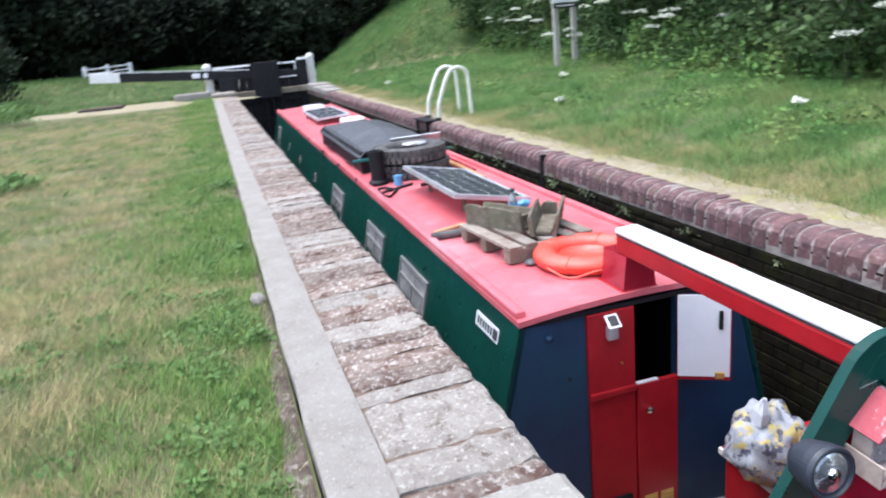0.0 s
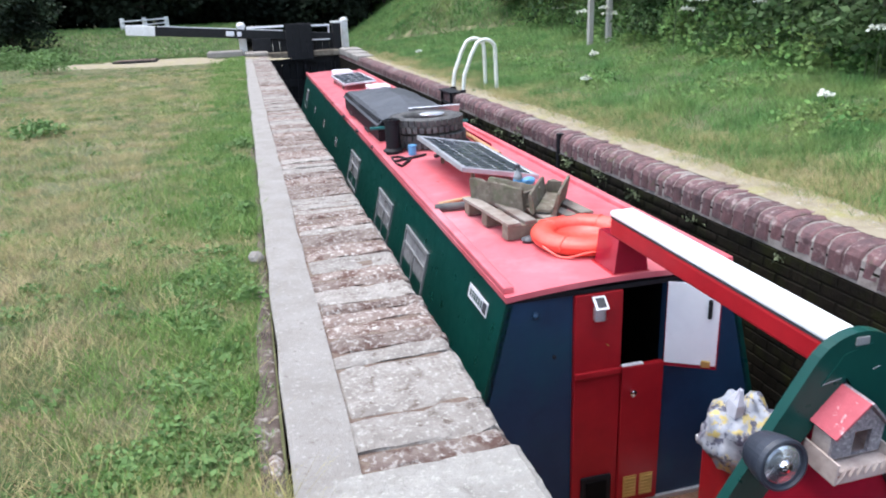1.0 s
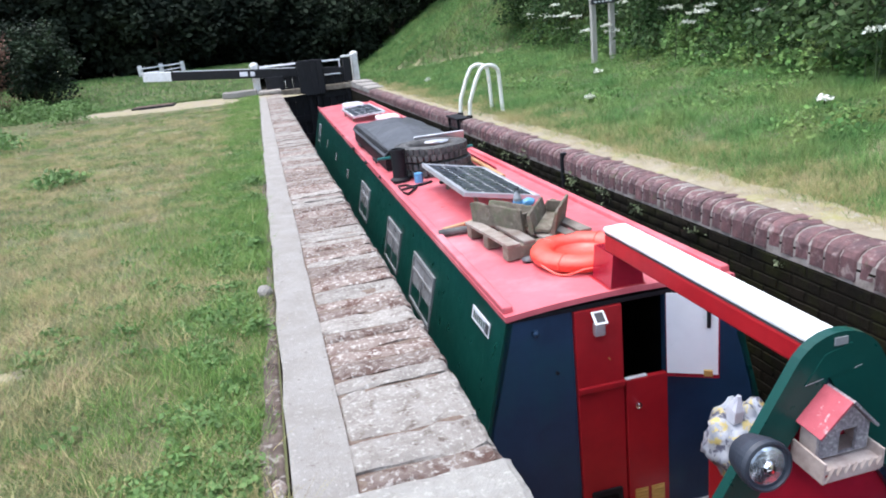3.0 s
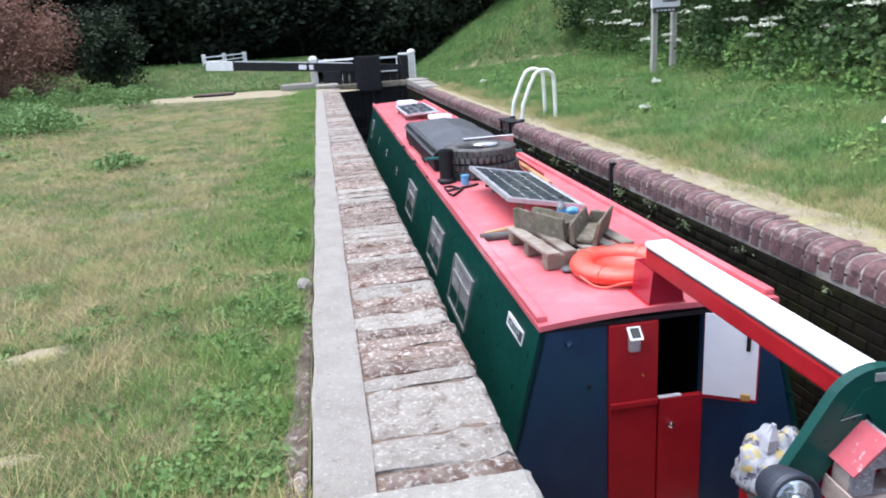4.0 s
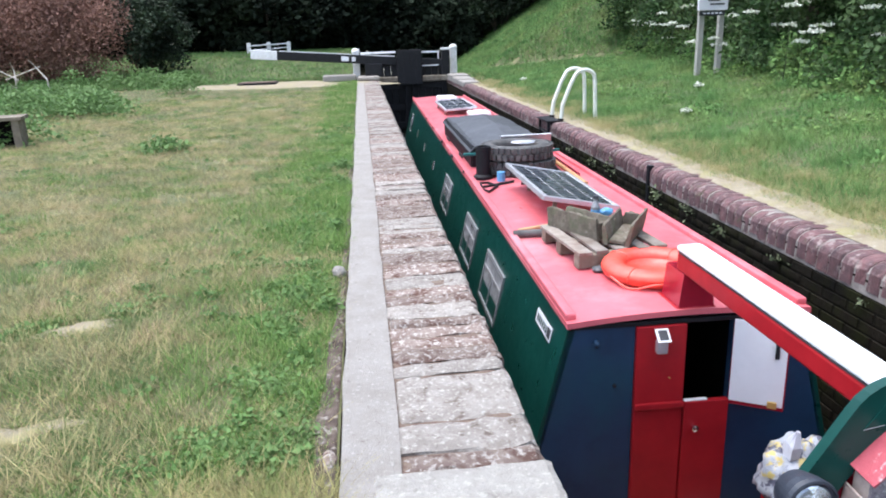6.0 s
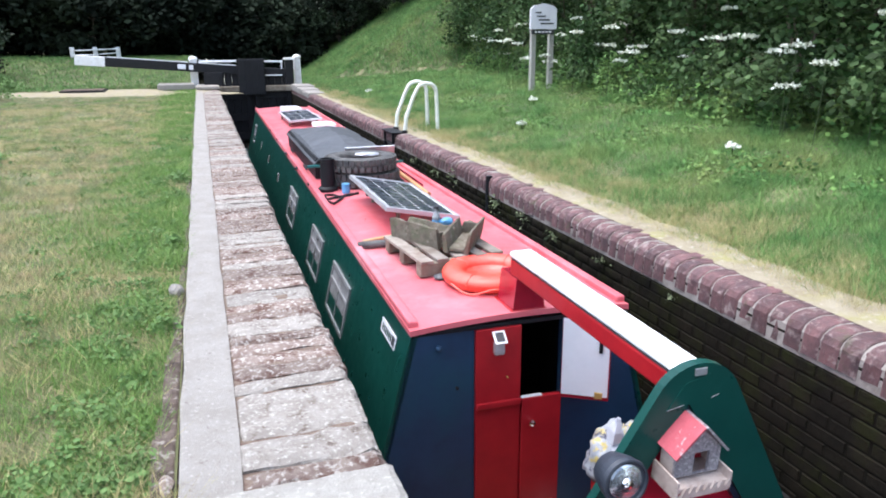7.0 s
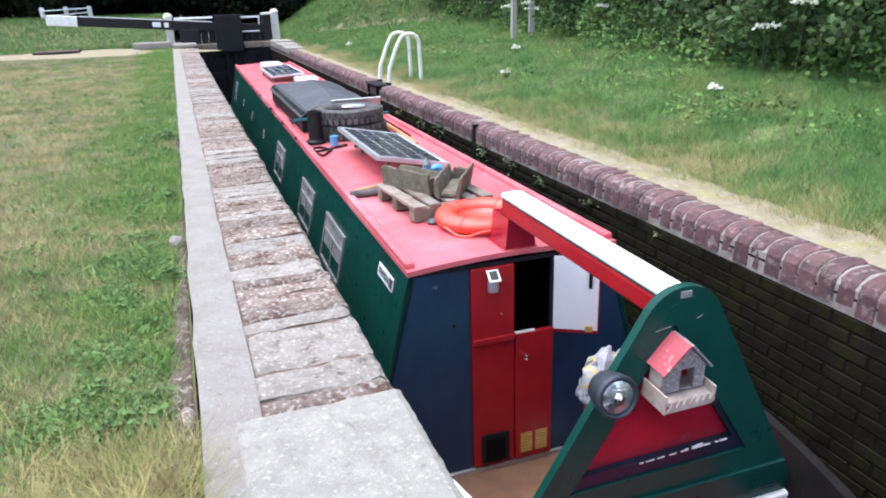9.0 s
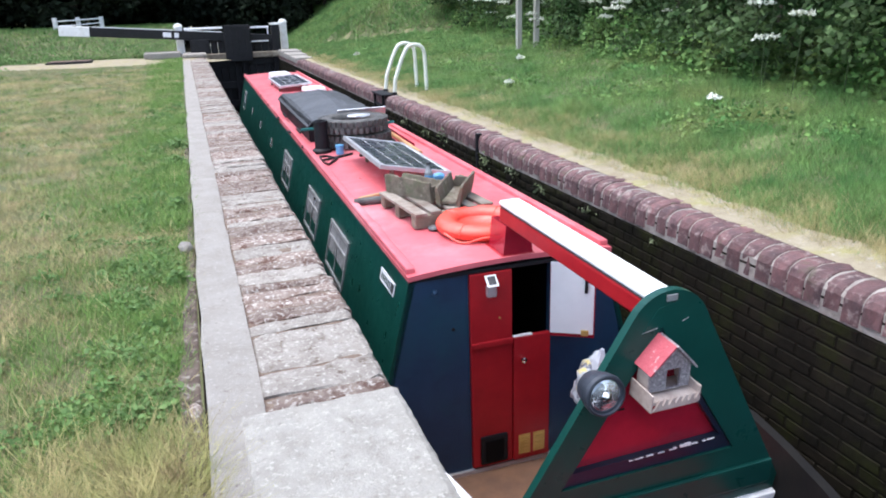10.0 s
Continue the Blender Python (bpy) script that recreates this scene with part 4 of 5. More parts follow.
def make_bag():
    rng = np.random.default_rng(11)
    b = thing("plastic_bag", "crumpled white and yellow plastic bag full of rubbish on the locker", "bag")
    bm = bmesh.new()
    bmesh.ops.create_icosphere(bm, subdivisions=4, radius=1)
    for v in bm.verts:
        d = v.co.copy()
        n = noise.noise(d * 2.3) * 0.22 + noise.noise(d * 6.0) * 0.13 + noise.noise(d * 13.0) * 0.05
        r = 1 + n
        v.co = Vector((1.31 + d.x * 0.165 * r, 2.28 + d.y * 0.16 * r, max(-0.60 + d.z * 0.185 * r, -0.758)))
    part("sack", bm, "bag", b, smooth=True)
    bm = bmesh.new()
    bmesh.ops.create_icosphere(bm, subdivisions=3, radius=1)
    for v in bm.verts:
        d = v.co.copy()
        r = 1 + noise.noise(d * 4.0) * 0.3
        v.co = Vector((1.38 + d.x * 0.07 * r, 2.17 + d.y * 0.07 * r, -0.58 + d.z * 0.09 * r))
    part("contents", bm, "bagprint", b, "brown printed wrapper")
    bm = tube([(1.25, 2.26, -0.45), (1.235, 2.25, -0.40), (1.25, 2.24, -0.34)], 0.05, sides=7, taper=0.012)
    for v in bm.verts:
        v.co += Vector((noise.noise(v.co * 30) * 0.02, noise.noise(v.co * 31) * 0.02, 0))
    part("knot", bm, "paper", b)
    return b


make_bag()
tagged(finish("rope_fender", lathe([(0.02, -0.01), (0.06, -0.01), (0.075, 0.02), (0.06, 0.05), (0.02, 0.05), (0.02, -0.01)], (0.82, 2.22, -1.47), sides=24), "cream"), "pale coiled rope fender on the well-deck floor", "fender")
tagged(finish("fuel_can", bx(0.72, 0.86, 2.30, 2.45, -1.479, -1.33, 0.02), "red"), "small red plastic can on the well-deck floor", "can")
tagged(finish("paper_sheet", bx(1.28, 1.5, 2.62, 2.8, -1.478, -1.47, 0.002), "paper"), "white sheet lying on the well-deck floor", "sheet")

# ---- things on the roof ----
def roof_z(x, y):
    """Top of the roof under a place."""
    k = 2 * (x - 0.46 - near(y)) / RW - 1
    return ROOF + 0.014 + 0.035 * (1 - min(k * k, 1)) - 0.0035 * (y - 3.0)


def make_ring():
    c = (1.12, 3.53, roof_z(1.11, 3.6) + 0.045)
    r = thing("lifebuoy", "faded orange lifebuoy lying flat on the red roof", "lifebuoy")
    prof = [(0.232 + 0.070 * math.cos(a), 0.050 * math.sin(a)) for a in np.linspace(0, 2 * math.pi, 21)]
    part("ring", lathe(prof, c, sides=56), "orange", r, smooth=True)
    for k in range(4):
        a = math.radians(40 + 90 * k)
        pts = [(c[0] + (0.232 + 0.070 * math.cos(t)) * math.cos(a), c[1] + (0.232 + 0.070 * math.cos(t)) * math.sin(a), c[2] + 0.050 * math.sin(t)) for t in np.linspace(-0.6, math.pi + 0.6, 14)]
        part("band", tube(pts, 0.006, sides=6), "orange", r)
    pts = [(c[0] + 0.315 * math.cos(a), c[1] + 0.315 * math.sin(a), c[2] - 0.02 + 0.02 * math.sin(6 * a)) for a in np.linspace(math.radians(200), math.radians(330), 30)]
    part("grab_line", tube(pts, 0.006, sides=6), "orange", r, "thin rope line")
    pts = [(c[0] - 0.1 + 0.05 * math.cos(a * 1.3), c[1] - 0.12 + 0.16 * a / 6, c[2] - 0.03) for a in np.linspace(0, 4, 20)]
    part("rope_end", tube(pts, 0.005, sides=6), "orange", r)
    return r


make_ring()


def make_pallet():
    p = thing("pallet", "small weathered wooden pallet on the red roof", "pallet")
    m = Matrix.Translation((0.985, 4.09, roof_z(1.0, 4.1) - 0.004)) @ pose(0, 0, 0, 0, 0, 5)
    for y in (-0.31, 0.0, 0.29):
        part("bearer", bx(-0.29, 0.29, y - 0.04, y + 0.04, 0.0, 0.085, 0.008, m), "oldwood", p)
    for i, w in enumerate((0.088, 0.08, 0.09, 0.076, 0.085)):
        x = -0.295 + i * 0.126
        q = m @ pose(x + w / 2, 0, 0, 0, 0, (0.6, -1.2, 0.4, 1.5, -0.8)[i])
        part("slat", bx(-w / 2, w / 2, -0.36 + 0.012 * (i % 3), 0.34, 0.0855, 0.106, 0.004, q), "palewood", p)
    return p


make_pallet()


def rough_board(x0, x1, y0, y1, z0, z1, m, seed):
    """A weathered board with a gnawed upper edge and uneven faces."""
    rng = np.random.default_rng(seed)
    bm = bmesh.new()
    rows = []
    n = 19
    for i in range(n):
        x = x0 + (x1 - x0) * i / (n - 1)
        top = z1 + 0.009 * noise.noise(Vector((x * 9, seed, 0))) - abs(rng.normal()) * 0.0025 - (0.006 if i in (0, n - 1) else 0)
        e = rng.uniform(-0.003, 0.003, 4)
        rows.append([bm.verts.new(m @ Vector(p)) for p in ((x, y0 + e[0], z0), (x, y0 + e[1], (z0 + top) / 2), (x, y0 + 0.004 + e[2], top - 0.006), (x, y0 + 0.009, top), (x, y1 - 0.009, top - rng.uniform(0, 0.006)), (x, y1 - 0.004 + e[3], top - 0.012), (x, y1, z0))])
    for a, b in zip(rows, rows[1:]):
        for k in range(7):
            bm.faces.new((a[k], a[(k + 1) % 7], b[(k + 1) % 7], b[k]))
    bm.faces.new(rows[0])
    bm.faces.new(rows[-1][::-1])
    return bm


def make_trough(m, label):
    t = thing("log_trough", label, "trough", "wooden troughs on the pallet")
    part("side_board", rough_board(-0.235, 0.235, -0.078, -0.05, 0.0, 0.155, m @ pose(0, 0, 0, 8), 3), "mossy", t)
    part("side_board", rough_board(-0.23, 0.23, 0.05, 0.078, 0.0, 0.135, m @ pose(0, 0, 0, -12), 8), "mossy", t)
    part("bottom_board", bx(-0.22, 0.22, -0.048, 0.048, 0.0, 0.022, 0.006, m), "mossy", t)
    part("end_board", bx(0.19, 0.212, -0.047, 0.047, 0.0225, 0.10, 0.006, m), "mossy", t)
    return t


TOP = roof_z(1.0, 4.1) + 0.104
make_trough(Matrix.Translation((0.885, 4.20, TOP - 0.002)) @ pose(0, 0, 0, 0, 0, -64), "mossy old wooden trough standing on the pallet")
make_trough(Matrix.Translation((1.11, 4.00, TOP + 0.008)) @ pose(0, 0, 0, 4, 0, 58), "mossy old wooden trough tipped against the other trough")
rock("bark_lump", (1.24, 4.24, TOP + 0.05), (0.05, 0.06, 0.05), "mossy", "lump of mossy wood on the pallet", 12, "wood")

bottle = thing("bottle", "crushed clear bottle with blue wrapping behind the trough", "bottle")
part("body", lathe([(0.024, 0), (0.03, 0.02), (0.03, 0.12), (0.012, 0.16), (0.012, 0.175)], (1.03, 4.34, TOP), sides=18), "winframe", bottle)
part("cap", lathe([(0.017, 0), (0.017, 0.02), (0.001, 0.021)], (1.03, 4.34, TOP + 0.176), sides=14), "ink", bottle)
part("label", lathe([(0.032, 0.0), (0.032, 0.07)], (1.03, 4.34, TOP + 0.03), sides=18), "blue", bottle, "blue label")
rock("blue_cloth", (1.10, 4.33, TOP + 0.08), (0.055, 0.035, 0.032), "blue", "crumpled blue wrapping on the pallet", 21, "cloth")
tin = thing("can", "dented silver can on the roof beside the pallet", "can")
part("body", tube([(0.90, 3.66, roof_z(0.9, 3.7) + 0.03), (0.93, 3.58, roof_z(0.9, 3.7) + 0.03)], 0.028, sides=16), "alu", tin)
rock("cloth_heap", (0.84, 3.66, roof_z(0.84, 3.66) + 0.015), (0.05, 0.04, 0.02), "tarp", "grey crumpled cloth on the roof beside the pallet", 31, "cloth")
stick = thing("mallet", "black rubber tube with a pale wooden handle on the roof", "mallet")
part("head", tube([(0.51, 4.58, roof_z(0.51, 4.58) + 0.03), (0.75, 4.50, roof_z(0.75, 4.5) + 0.03)], 0.027, sides=16), "rubber", stick)
part("handle", tube([(0.57, 4.70, roof_z(0.57, 4.7) + 0.016), (0.80, 4.72, roof_z(0.8, 4.7) + 0.016)], 0.014, sides=10), "lightwood", stick)


def make_solar(corners, nx, ny, label, legs):
    """A framed panel through four corners: far left, near left, near right, far right."""
    a, b, c = (Vector(p) for p in corners[:3])
    u, w = (c - b), (a - b)
    n = u.cross(w).normalized()
    w = n.cross(u.normalized()) * w.length
    U, V = u.normalized(), w.normalized()
    m = Matrix(((U.x, V.x, n.x, b.x), (U.y, V.y, n.y, b.y), (U.z, V.z, n.z, b.z), (0, 0, 0, 1)))
    s = thing("solar_panel", label, "solar panel", "solar panels on the roof")
    L, W = u.length, w.length
    part("backing", bx(0.02, L - 0.02, 0.02, W - 0.02, -0.012, 0.0, 0, m), "white", s, "white backing sheet")
    for q in ((0, L, 0, 0.032), (0, L, W - 0.032, W), (0, 0.032, 0.0325, W - 0.0325), (L - 0.032, L, 0.0325, W - 0.0325)):
        part("frame_bar", bx(*q, -0.03, 0.006, 0.003, m), "alu", s)
    for i in range(nx):
        for j in range(ny):
            x0, x1 = 0.04 + (L - 0.08) * i / nx, 0.04 + (L - 0.08) * (i + 1) / nx
            y0, y1 = 0.04 + (W - 0.08) * j / ny, 0.04 + (W - 0.08) * (j + 1) / ny
            part("cell", bx(x0 + 0.004, x1 - 0.004, y0 + 0.004, y1 - 0.004, 0.0005, 0.002, 0, m), "cell", s)
    for x, y, z0, z1 in legs:
        part("leg", bx(x - 0.015, x + 0.015, y - 0.015, y + 0.015, z0, z1, 0.003), "oldwood", s)
    return s


make_solar([(0.811, 6.25, 0.15), (0.785, 4.82, 0.15), (1.387, 4.82, 0.03)], 4, 9, "silver-framed solar panel propped up on the red roof",
           [(0.95, 6.0, roof_z(0.95, 6), 0.10), (0.95, 5.1, roof_z(0.95, 5.1), 0.10), (1.33, 6.0, roof_z(1.33, 6), 0.015), (1.33, 5.1, roof_z(1.33, 5.1), 0.015)])
make_solar([(0.98, 14.6, 0.02), (0.96, 12.7, 0.02), (1.55, 12.7, 0.06)], 4, 8, "grey solar panel lying at the stern end of the roof", [(1.0, 13.0, roof_z(1, 13) - 0.01, 0.0), (1.5, 13.0, roof_z(1.5, 13) - 0.01, 0.03), (1.0, 14.3, roof_z(1, 14.3) - 0.01, 0.0)])
tagged(finish("plastic_sheet", bx(1.35, 1.72, 12.2, 12.7, roof_z(1.5, 12.4), 0.0, 0.03), "white"), "white folded plastic sheet on the roof", "sheet")
tagged(finish("plastic_sheet", bx(1.1, 1.5, 15.0, 15.7, roof_z(1.3, 15.4), 0.05, 0.04), "paper"), "pale bundle wrapped in plastic on the roof", "bundle")


def make_tyre(z, dx, dy, label):
    t = thing("tyre", label, "tyre", "tyres stacked on the roof")
    c = (1.06 + dx, 6.98 + dy, z)
    k9 = 1.14
    prof = [(0.19, 0.01), (0.20, -0.055), (0.25, -0.07), (0.295, -0.058), (0.312, -0.03), (0.312, 0.03), (0.295, 0.058), (0.25, 0.07), (0.20, 0.055), (0.19, 0.01)]
    part("carcass", lathe([(r * k9, h * 1.08) for r, h in prof], c, sides=48), "rubber", t, smooth=True)
    bm = None
    for k in range(36):
        for s in (-1, 1):
            m = Matrix.Translation(c) @ Matrix.Rotation(2 * math.pi * (k + (0.5 if s > 0 else 0)) / 36, 4, "Z")
            bm = bx(0.342, 0.374, -0.021, 0.021, 0.006 if s > 0 else -0.064, 0.064 if s > 0 else -0.006, 0.003, m, bm, seg=1)
    part("tread", bm, "rubber", t, "blocky worn tread")
    return t


zt = roof_z(1.02, 6.93)
make_tyre(zt + 0.076, 0.02, 0.0, "worn black tyre lying flat on the roof")
make_tyre(zt + 0.228, -0.01, 0.0, "worn black tyre with pale top lying on another tyre")
rock("paper_scrap", (1.12, 7.0, zt + 0.300), (0.13, 0.10, 0.018), "alu", "pale dusty sheet lying on the upper tyre", 41, "sheet")

ch = thing("chimney", "short black stove chimney standing on the roof", "chimney")
cz = roof_z(0.66, 6.78)
part("flue", lathe([(0.07, 0), (0.07, 0.30), (0.078, 0.305), (0.078, 0.33), (0.06, 0.33), (0.06, 0.1)], (0.66, 6.78, cz), sides=28), "black", ch)
part("collar", lathe([(0.10, 0), (0.10, 0.03), (0.075, 0.05)], (0.66, 6.78, cz), sides=28), "black", ch)
cup = thing("tin", "small blue tin standing on the roof", "tin")
part("body", lathe([(0.04, 0), (0.04, 0.075), (0.036, 0.08), (0.002, 0.08)], (0.80, 6.55, roof_z(0.8, 6.55)), sides=20), "blue", cup)
part("lid", lathe([(0.042, 0), (0.042, 0.012), (0.002, 0.013)], (0.80, 6.55, roof_z(0.8, 6.55) + 0.081), sides=20), "blue", cup)
tagged(finish("cable", tube([(0.55, 6.2, roof_z(0.55, 6.2) + 0.01), (0.58, 6.45, roof_z(0.58, 6.4) + 0.03), (0.66, 6.5, roof_z(0.66, 6.5) + 0.012), (0.72, 6.3, roof_z(0.72, 6.3) + 0.012), (0.6, 6.1, roof_z(0.6, 6.1) + 0.014), (0.54, 6.3, roof_z(0.54, 6.3) + 0.02), (0.9, 6.42, roof_z(0.9, 6.4) + 0.012)], 0.012, sides=8), "black"), "tangle of black cable on the roof", "cable")
tagged(finish("cable", tube([(0.95, 6.3, roof_z(0.95, 6.3) + 0.012), (1.05, 6.22, roof_z(1, 6.2) + 0.03), (1.2, 6.42, roof_z(1.2, 6.4) + 0.012), (1.45, 6.4, roof_z(1.45, 6.4) + 0.014)], 0.016, sides=8), "black"), "black cable trailing under the solar panel", "cable")


def make_roof_box():
    b = thing("roof_box", "long black box under a grey tarpaulin on the roof", "roof box")
    x0, x1, y0, y1 = 0.64, 1.52, 7.45, 10.3
    z = roof_z(0.7, 8.0) - 0.01
    bm = bmesh.new()
    low = [(x0, y0), (x1, y0), (x1 + 0.03, y1), (x0 + 0.03, y1)]
    vs = [bm.verts.new((x, y, h)) for h in (z, z + 0.24) for x, y in low]
    for k in range(4):
        bm.faces.new((vs[k], vs[(k + 1) % 4], vs[4 + (k + 1) % 4], vs[4 + k]))
    bm.faces.new(vs[:4])
    bm.faces.new(vs[4:])
    bmesh.ops.bevel(bm, geom=list(bm.edges), offset=0.015, segments=2, affect="EDGES")
    part("body", bm, "black", b, "black box body")
    bm = bmesh.new()
    nx, ny = 12, 20
    rows = []
    for j in range(ny + 1):
        q = j / ny
        y = y0 - 0.03 + (y1 - y0 + 0.06) * q
        row = []
        for i in range(nx + 1):
            k = 2 * i / nx - 1
            ridge = min(q / 0.35, 1.0, (1 - q) / 0.3)
            h = z + 0.245 + 0.12 * max(0.15, ridge) * max(0, 1 - abs(k) ** 1.4) - (0.06 if abs(k) > 0.99 else 0) + 0.012 * noise.noise(Vector((i * 0.5, j * 0.6, 3)))
            row.append(bm.verts.new((x0 - 0.02 + (x1 - x0 + 0.04) * i / nx + 0.03 * q, y, h)))
        rows.append(row)
    for a, c in zip(rows, rows[1:]):
        for k in range(nx):
            bm.faces.new((a[k], a[k + 1], c[k + 1], c[k]))
    got = bmesh.ops.extrude_face_region(bm, geom=list(bm.faces))
    bmesh.ops.translate(bm, vec=(0, 0, -0.012), verts=[g for g in got["geom"] if isinstance(g, bmesh.types.BMVert)])
    part("cover", bm, "tarp", b, "grey tarpaulin cover")
    fm = Matrix.Translation((1.22, y0 - 0.05, z + 0.27)) @ pose(0, 0, 0, 20)
    part("front_board", bx(-0.26, 0.30, -0.01, 0.01, -0.05, 0.09, 0.004, fm), "alu", b, "pale grey board")
    for x in (0.66, 1.50):
        part("strap", bx(x - 0.12, x + 0.12, y0 - 0.06, y0 - 0.035, z + 0.15, z + 0.18, 0.006), "teal", b, "teal strap")
    part("handle", tube([(0.60, 7.9, z + 0.05), (0.585, 8.0, z + 0.09), (0.60, 8.1, z + 0.05)], 0.012, sides=8), "black", b)
    part("handle", tube([(0.62, 9.3, z + 0.05), (0.605, 9.4, z + 0.09), (0.62, 9.5, z + 0.05)], 0.012, sides=8), "black", b)
    return b


make_roof_box()
for i, (xa, ya, xb, yb, r, mt, lb) in enumerate(((1.52, 6.1, 1.66, 9.6, 0.022, "lightwood", "long wooden boat pole lying on the roof"), (1.60, 6.6, 1.70, 9.2, 0.018, "dkred", "dark red boat hook shaft lying on the roof"), (1.40, 6.25, 1.50, 7.4, 0.02, "black", "short black bar lying on the roof"))):
    tagged(finish("boat_pole", tube([(xa, ya, roof_z(xa, ya) + r), (xb, yb, roof_z(xb, yb) + r)], r, sides=10), mt), lb, "pole")
for x, y in ((0.53, 8.3), (0.55, 9.6), (0.60, 11.2), (0.62, 12.6), (0.68, 14.3), (0.53, 7.2)):
    rock("mooring_pin", (x, y, roof_z(x, y) + 0.015), (0.025, 0.07, 0.02), "black", "dark fitting lying on the roof edge", int(y * 10), "fitting")

# ---- plants ----
def scatter(rng, n, x0, x1, y0, y1, power=1.0):
    """Feet thinning out with distance."""
    return rng.uniform(x0, x1, n), y0 + (y1 - y0) * rng.random(n) ** power


def patchy(x, y, cell, seed):
    """Smooth uneven value from 0 to 1 over the ground, varying over the given distance."""
    table = np.random.default_rng(seed).random((64, 64))
    u, v = np.asarray(x) / cell + 31.7, np.asarray(y) / cell + 17.3
    i, j = np.floor(u).astype(int), np.floor(v).astype(int)
    a, b = u - i, v - j
    a, b = a * a * (3 - 2 * a), b * b * (3 - 2 * b)
    g = lambda p, q: table[p % 64, q % 64]
    return (g(i, j) * (1 - a) + g(i + 1, j) * a) * (1 - b) + (g(i, j + 1) * (1 - a) + g(i + 1, j + 1) * a) * b


def lawn(name, seed, n, x0, x1, y0, y1, height, width, material, label, power=1.6, lean=0.7, keep=None, kind="stuff", wedge=0, tuft=0.0):
    rng = np.random.default_rng(seed)
    y = y0 + (y1 - y0) * rng.random(n) ** power
    u = rng.random(n)
    x = x0 + (x1 - x0) * u if not wedge else (2.6 if wedge > 0 else -0.695) + wedge * u * (1.7 + (0.42 if wedge < 0 else 0.62) * np.clip(y, 0, 99))
    if keep is not None:
        ok = keep(x, y, rng)
        x, y = x[ok], y[ok]
    if tuft:
        lump = 0.6 * patchy(x, y, 0.13, seed) + 0.4 * patchy(x, y, 0.42, seed + 1)
        ok = rng.random(len(x)) < 0.25 + 1.3 * lump
        x, y, height = x[ok], y[ok], (height * (1 - tuft + 2.2 * tuft * lump))[ok]
    far = 1 + np.clip(y - 4, 0, 30) / 12
    v, f = blade_arrays(rng, x, y, gz(x, y) - 0.01, height, width * far, lean)
    return tagged(mesh_np(name, v, f, material), label, "grass", kind=kind)


def bare(x, y):
    """True away from the path and the worn patches."""
    ok = ((x + 3.0) / 2.9) ** 2 + ((y - 22.6) / 1.05) ** 2 > 1
    ok &= ((x + 2.0) / 0.17) ** 2 + ((y - 3.25) / 0.06) ** 2 > 1
    ok &= ((x + 1.95) / 0.2) ** 2 + ((y - 2.25) / 0.05) ** 2 > 1
    return ok


def kerb_room(x, y):
    """True clear of the crumbled strip beside the kerb."""
    return x < -0.675 - 0.045 * np.clip((4.2 - y) / 2.0, 0, 1) * (0.4 + 1.2 * patchy(x, y, 0.12, 77))


def dry(x, y):
    """Where the lawn has dried out: patches, more of them away from the kerb."""
    return np.clip((0.55 * patchy(x, y, 0.55, 5) + 0.45 * patchy(x, y, 0.2, 6) - 0.42) * 5 + 0.7 * np.clip((-1.5 - x) / 2, -0.7, 0.6), 0, 1)


lawn("lawn_grass", 1, 560000, -7.5, -0.70, 0.2, 25, 0.042, 0.0018, "grass", "short patchy lawn grass, green and straw-coloured", 1.9, 1.0, lambda x, y, r: bare(x, y) & kerb_room(x, y), wedge=-1, tuft=0.65)
lawn("kerb_grass", 2, 300000, -1.7, -0.67, -0.3, 23, 0.062, 0.0024, "kerbgrass", "greener grass growing along the kerb", 1.9, 0.8, lambda x, y, r: kerb_room(x, y) & (r.random(len(x)) < np.exp(-((x + 0.72) / 0.55) ** 2) * np.clip((y - 1.3) / 0.7, 0.06, 1) * (1 - 0.75 * dry(x, y))), tuft=0.7)
lawn("dry_stalks", 3, 170000, -5.5, -0.70, -0.2, 18, 0.072, 0.0016, "straw", "dry straw-coloured grass stalks in the lawn", 1.6, 1.2, lambda x, y, r: bare(x, y) & kerb_room(x, y) & (r.random(len(x)) < 0.10 + 0.8 * dry(x, y)), wedge=-1, tuft=0.5)
lawn("brown_thatch", 9, 90000, -5.5, -0.70, -0.2, 14, 0.04, 0.002, "thatch", "brown withered grass lying between the green", 1.6, 1.6, lambda x, y, r: bare(x, y) & kerb_room(x, y) & (r.random(len(x)) < 0.15 + 0.6 * dry(x, y)), wedge=-1)
lawn("dry_tuft", 4, 34000, -1.25, -0.655, 0.3, 1.85, 0.095, 0.0017, "strawtuft", "tuft of yellow dry grass at the kerb", 1.0, 1.2, lambda x, y, r: r.random(len(x)) < np.clip(1.2 - np.abs(y - 1.15) / 0.7, 0, 1) * (0.3 + 0.9 * patchy(x, y, 0.15, 12)), tuft=0.6)
lawn("long_stalks", 10, 420, -3.2, -0.70, 0.6, 6, 0.17, 0.0012, "straw", "single long dry grass stalks over the lawn", 1.3, 0.8, lambda x, y, r: bare(x, y))
lawn("bank_grass", 5, 600000, 2.75, 9.0, 0.3, 26, 0.07, 0.0022, "lush", "lush green grass on the bank", 1.6, 0.9, lambda x, y, r: (r.random(len(x)) < np.clip((x - 2.95 + 0.5 * patchy(x, y, 0.35, 21)) / 0.35, 0.05, 1)) & (x < 9), wedge=1, tuft=0.7)
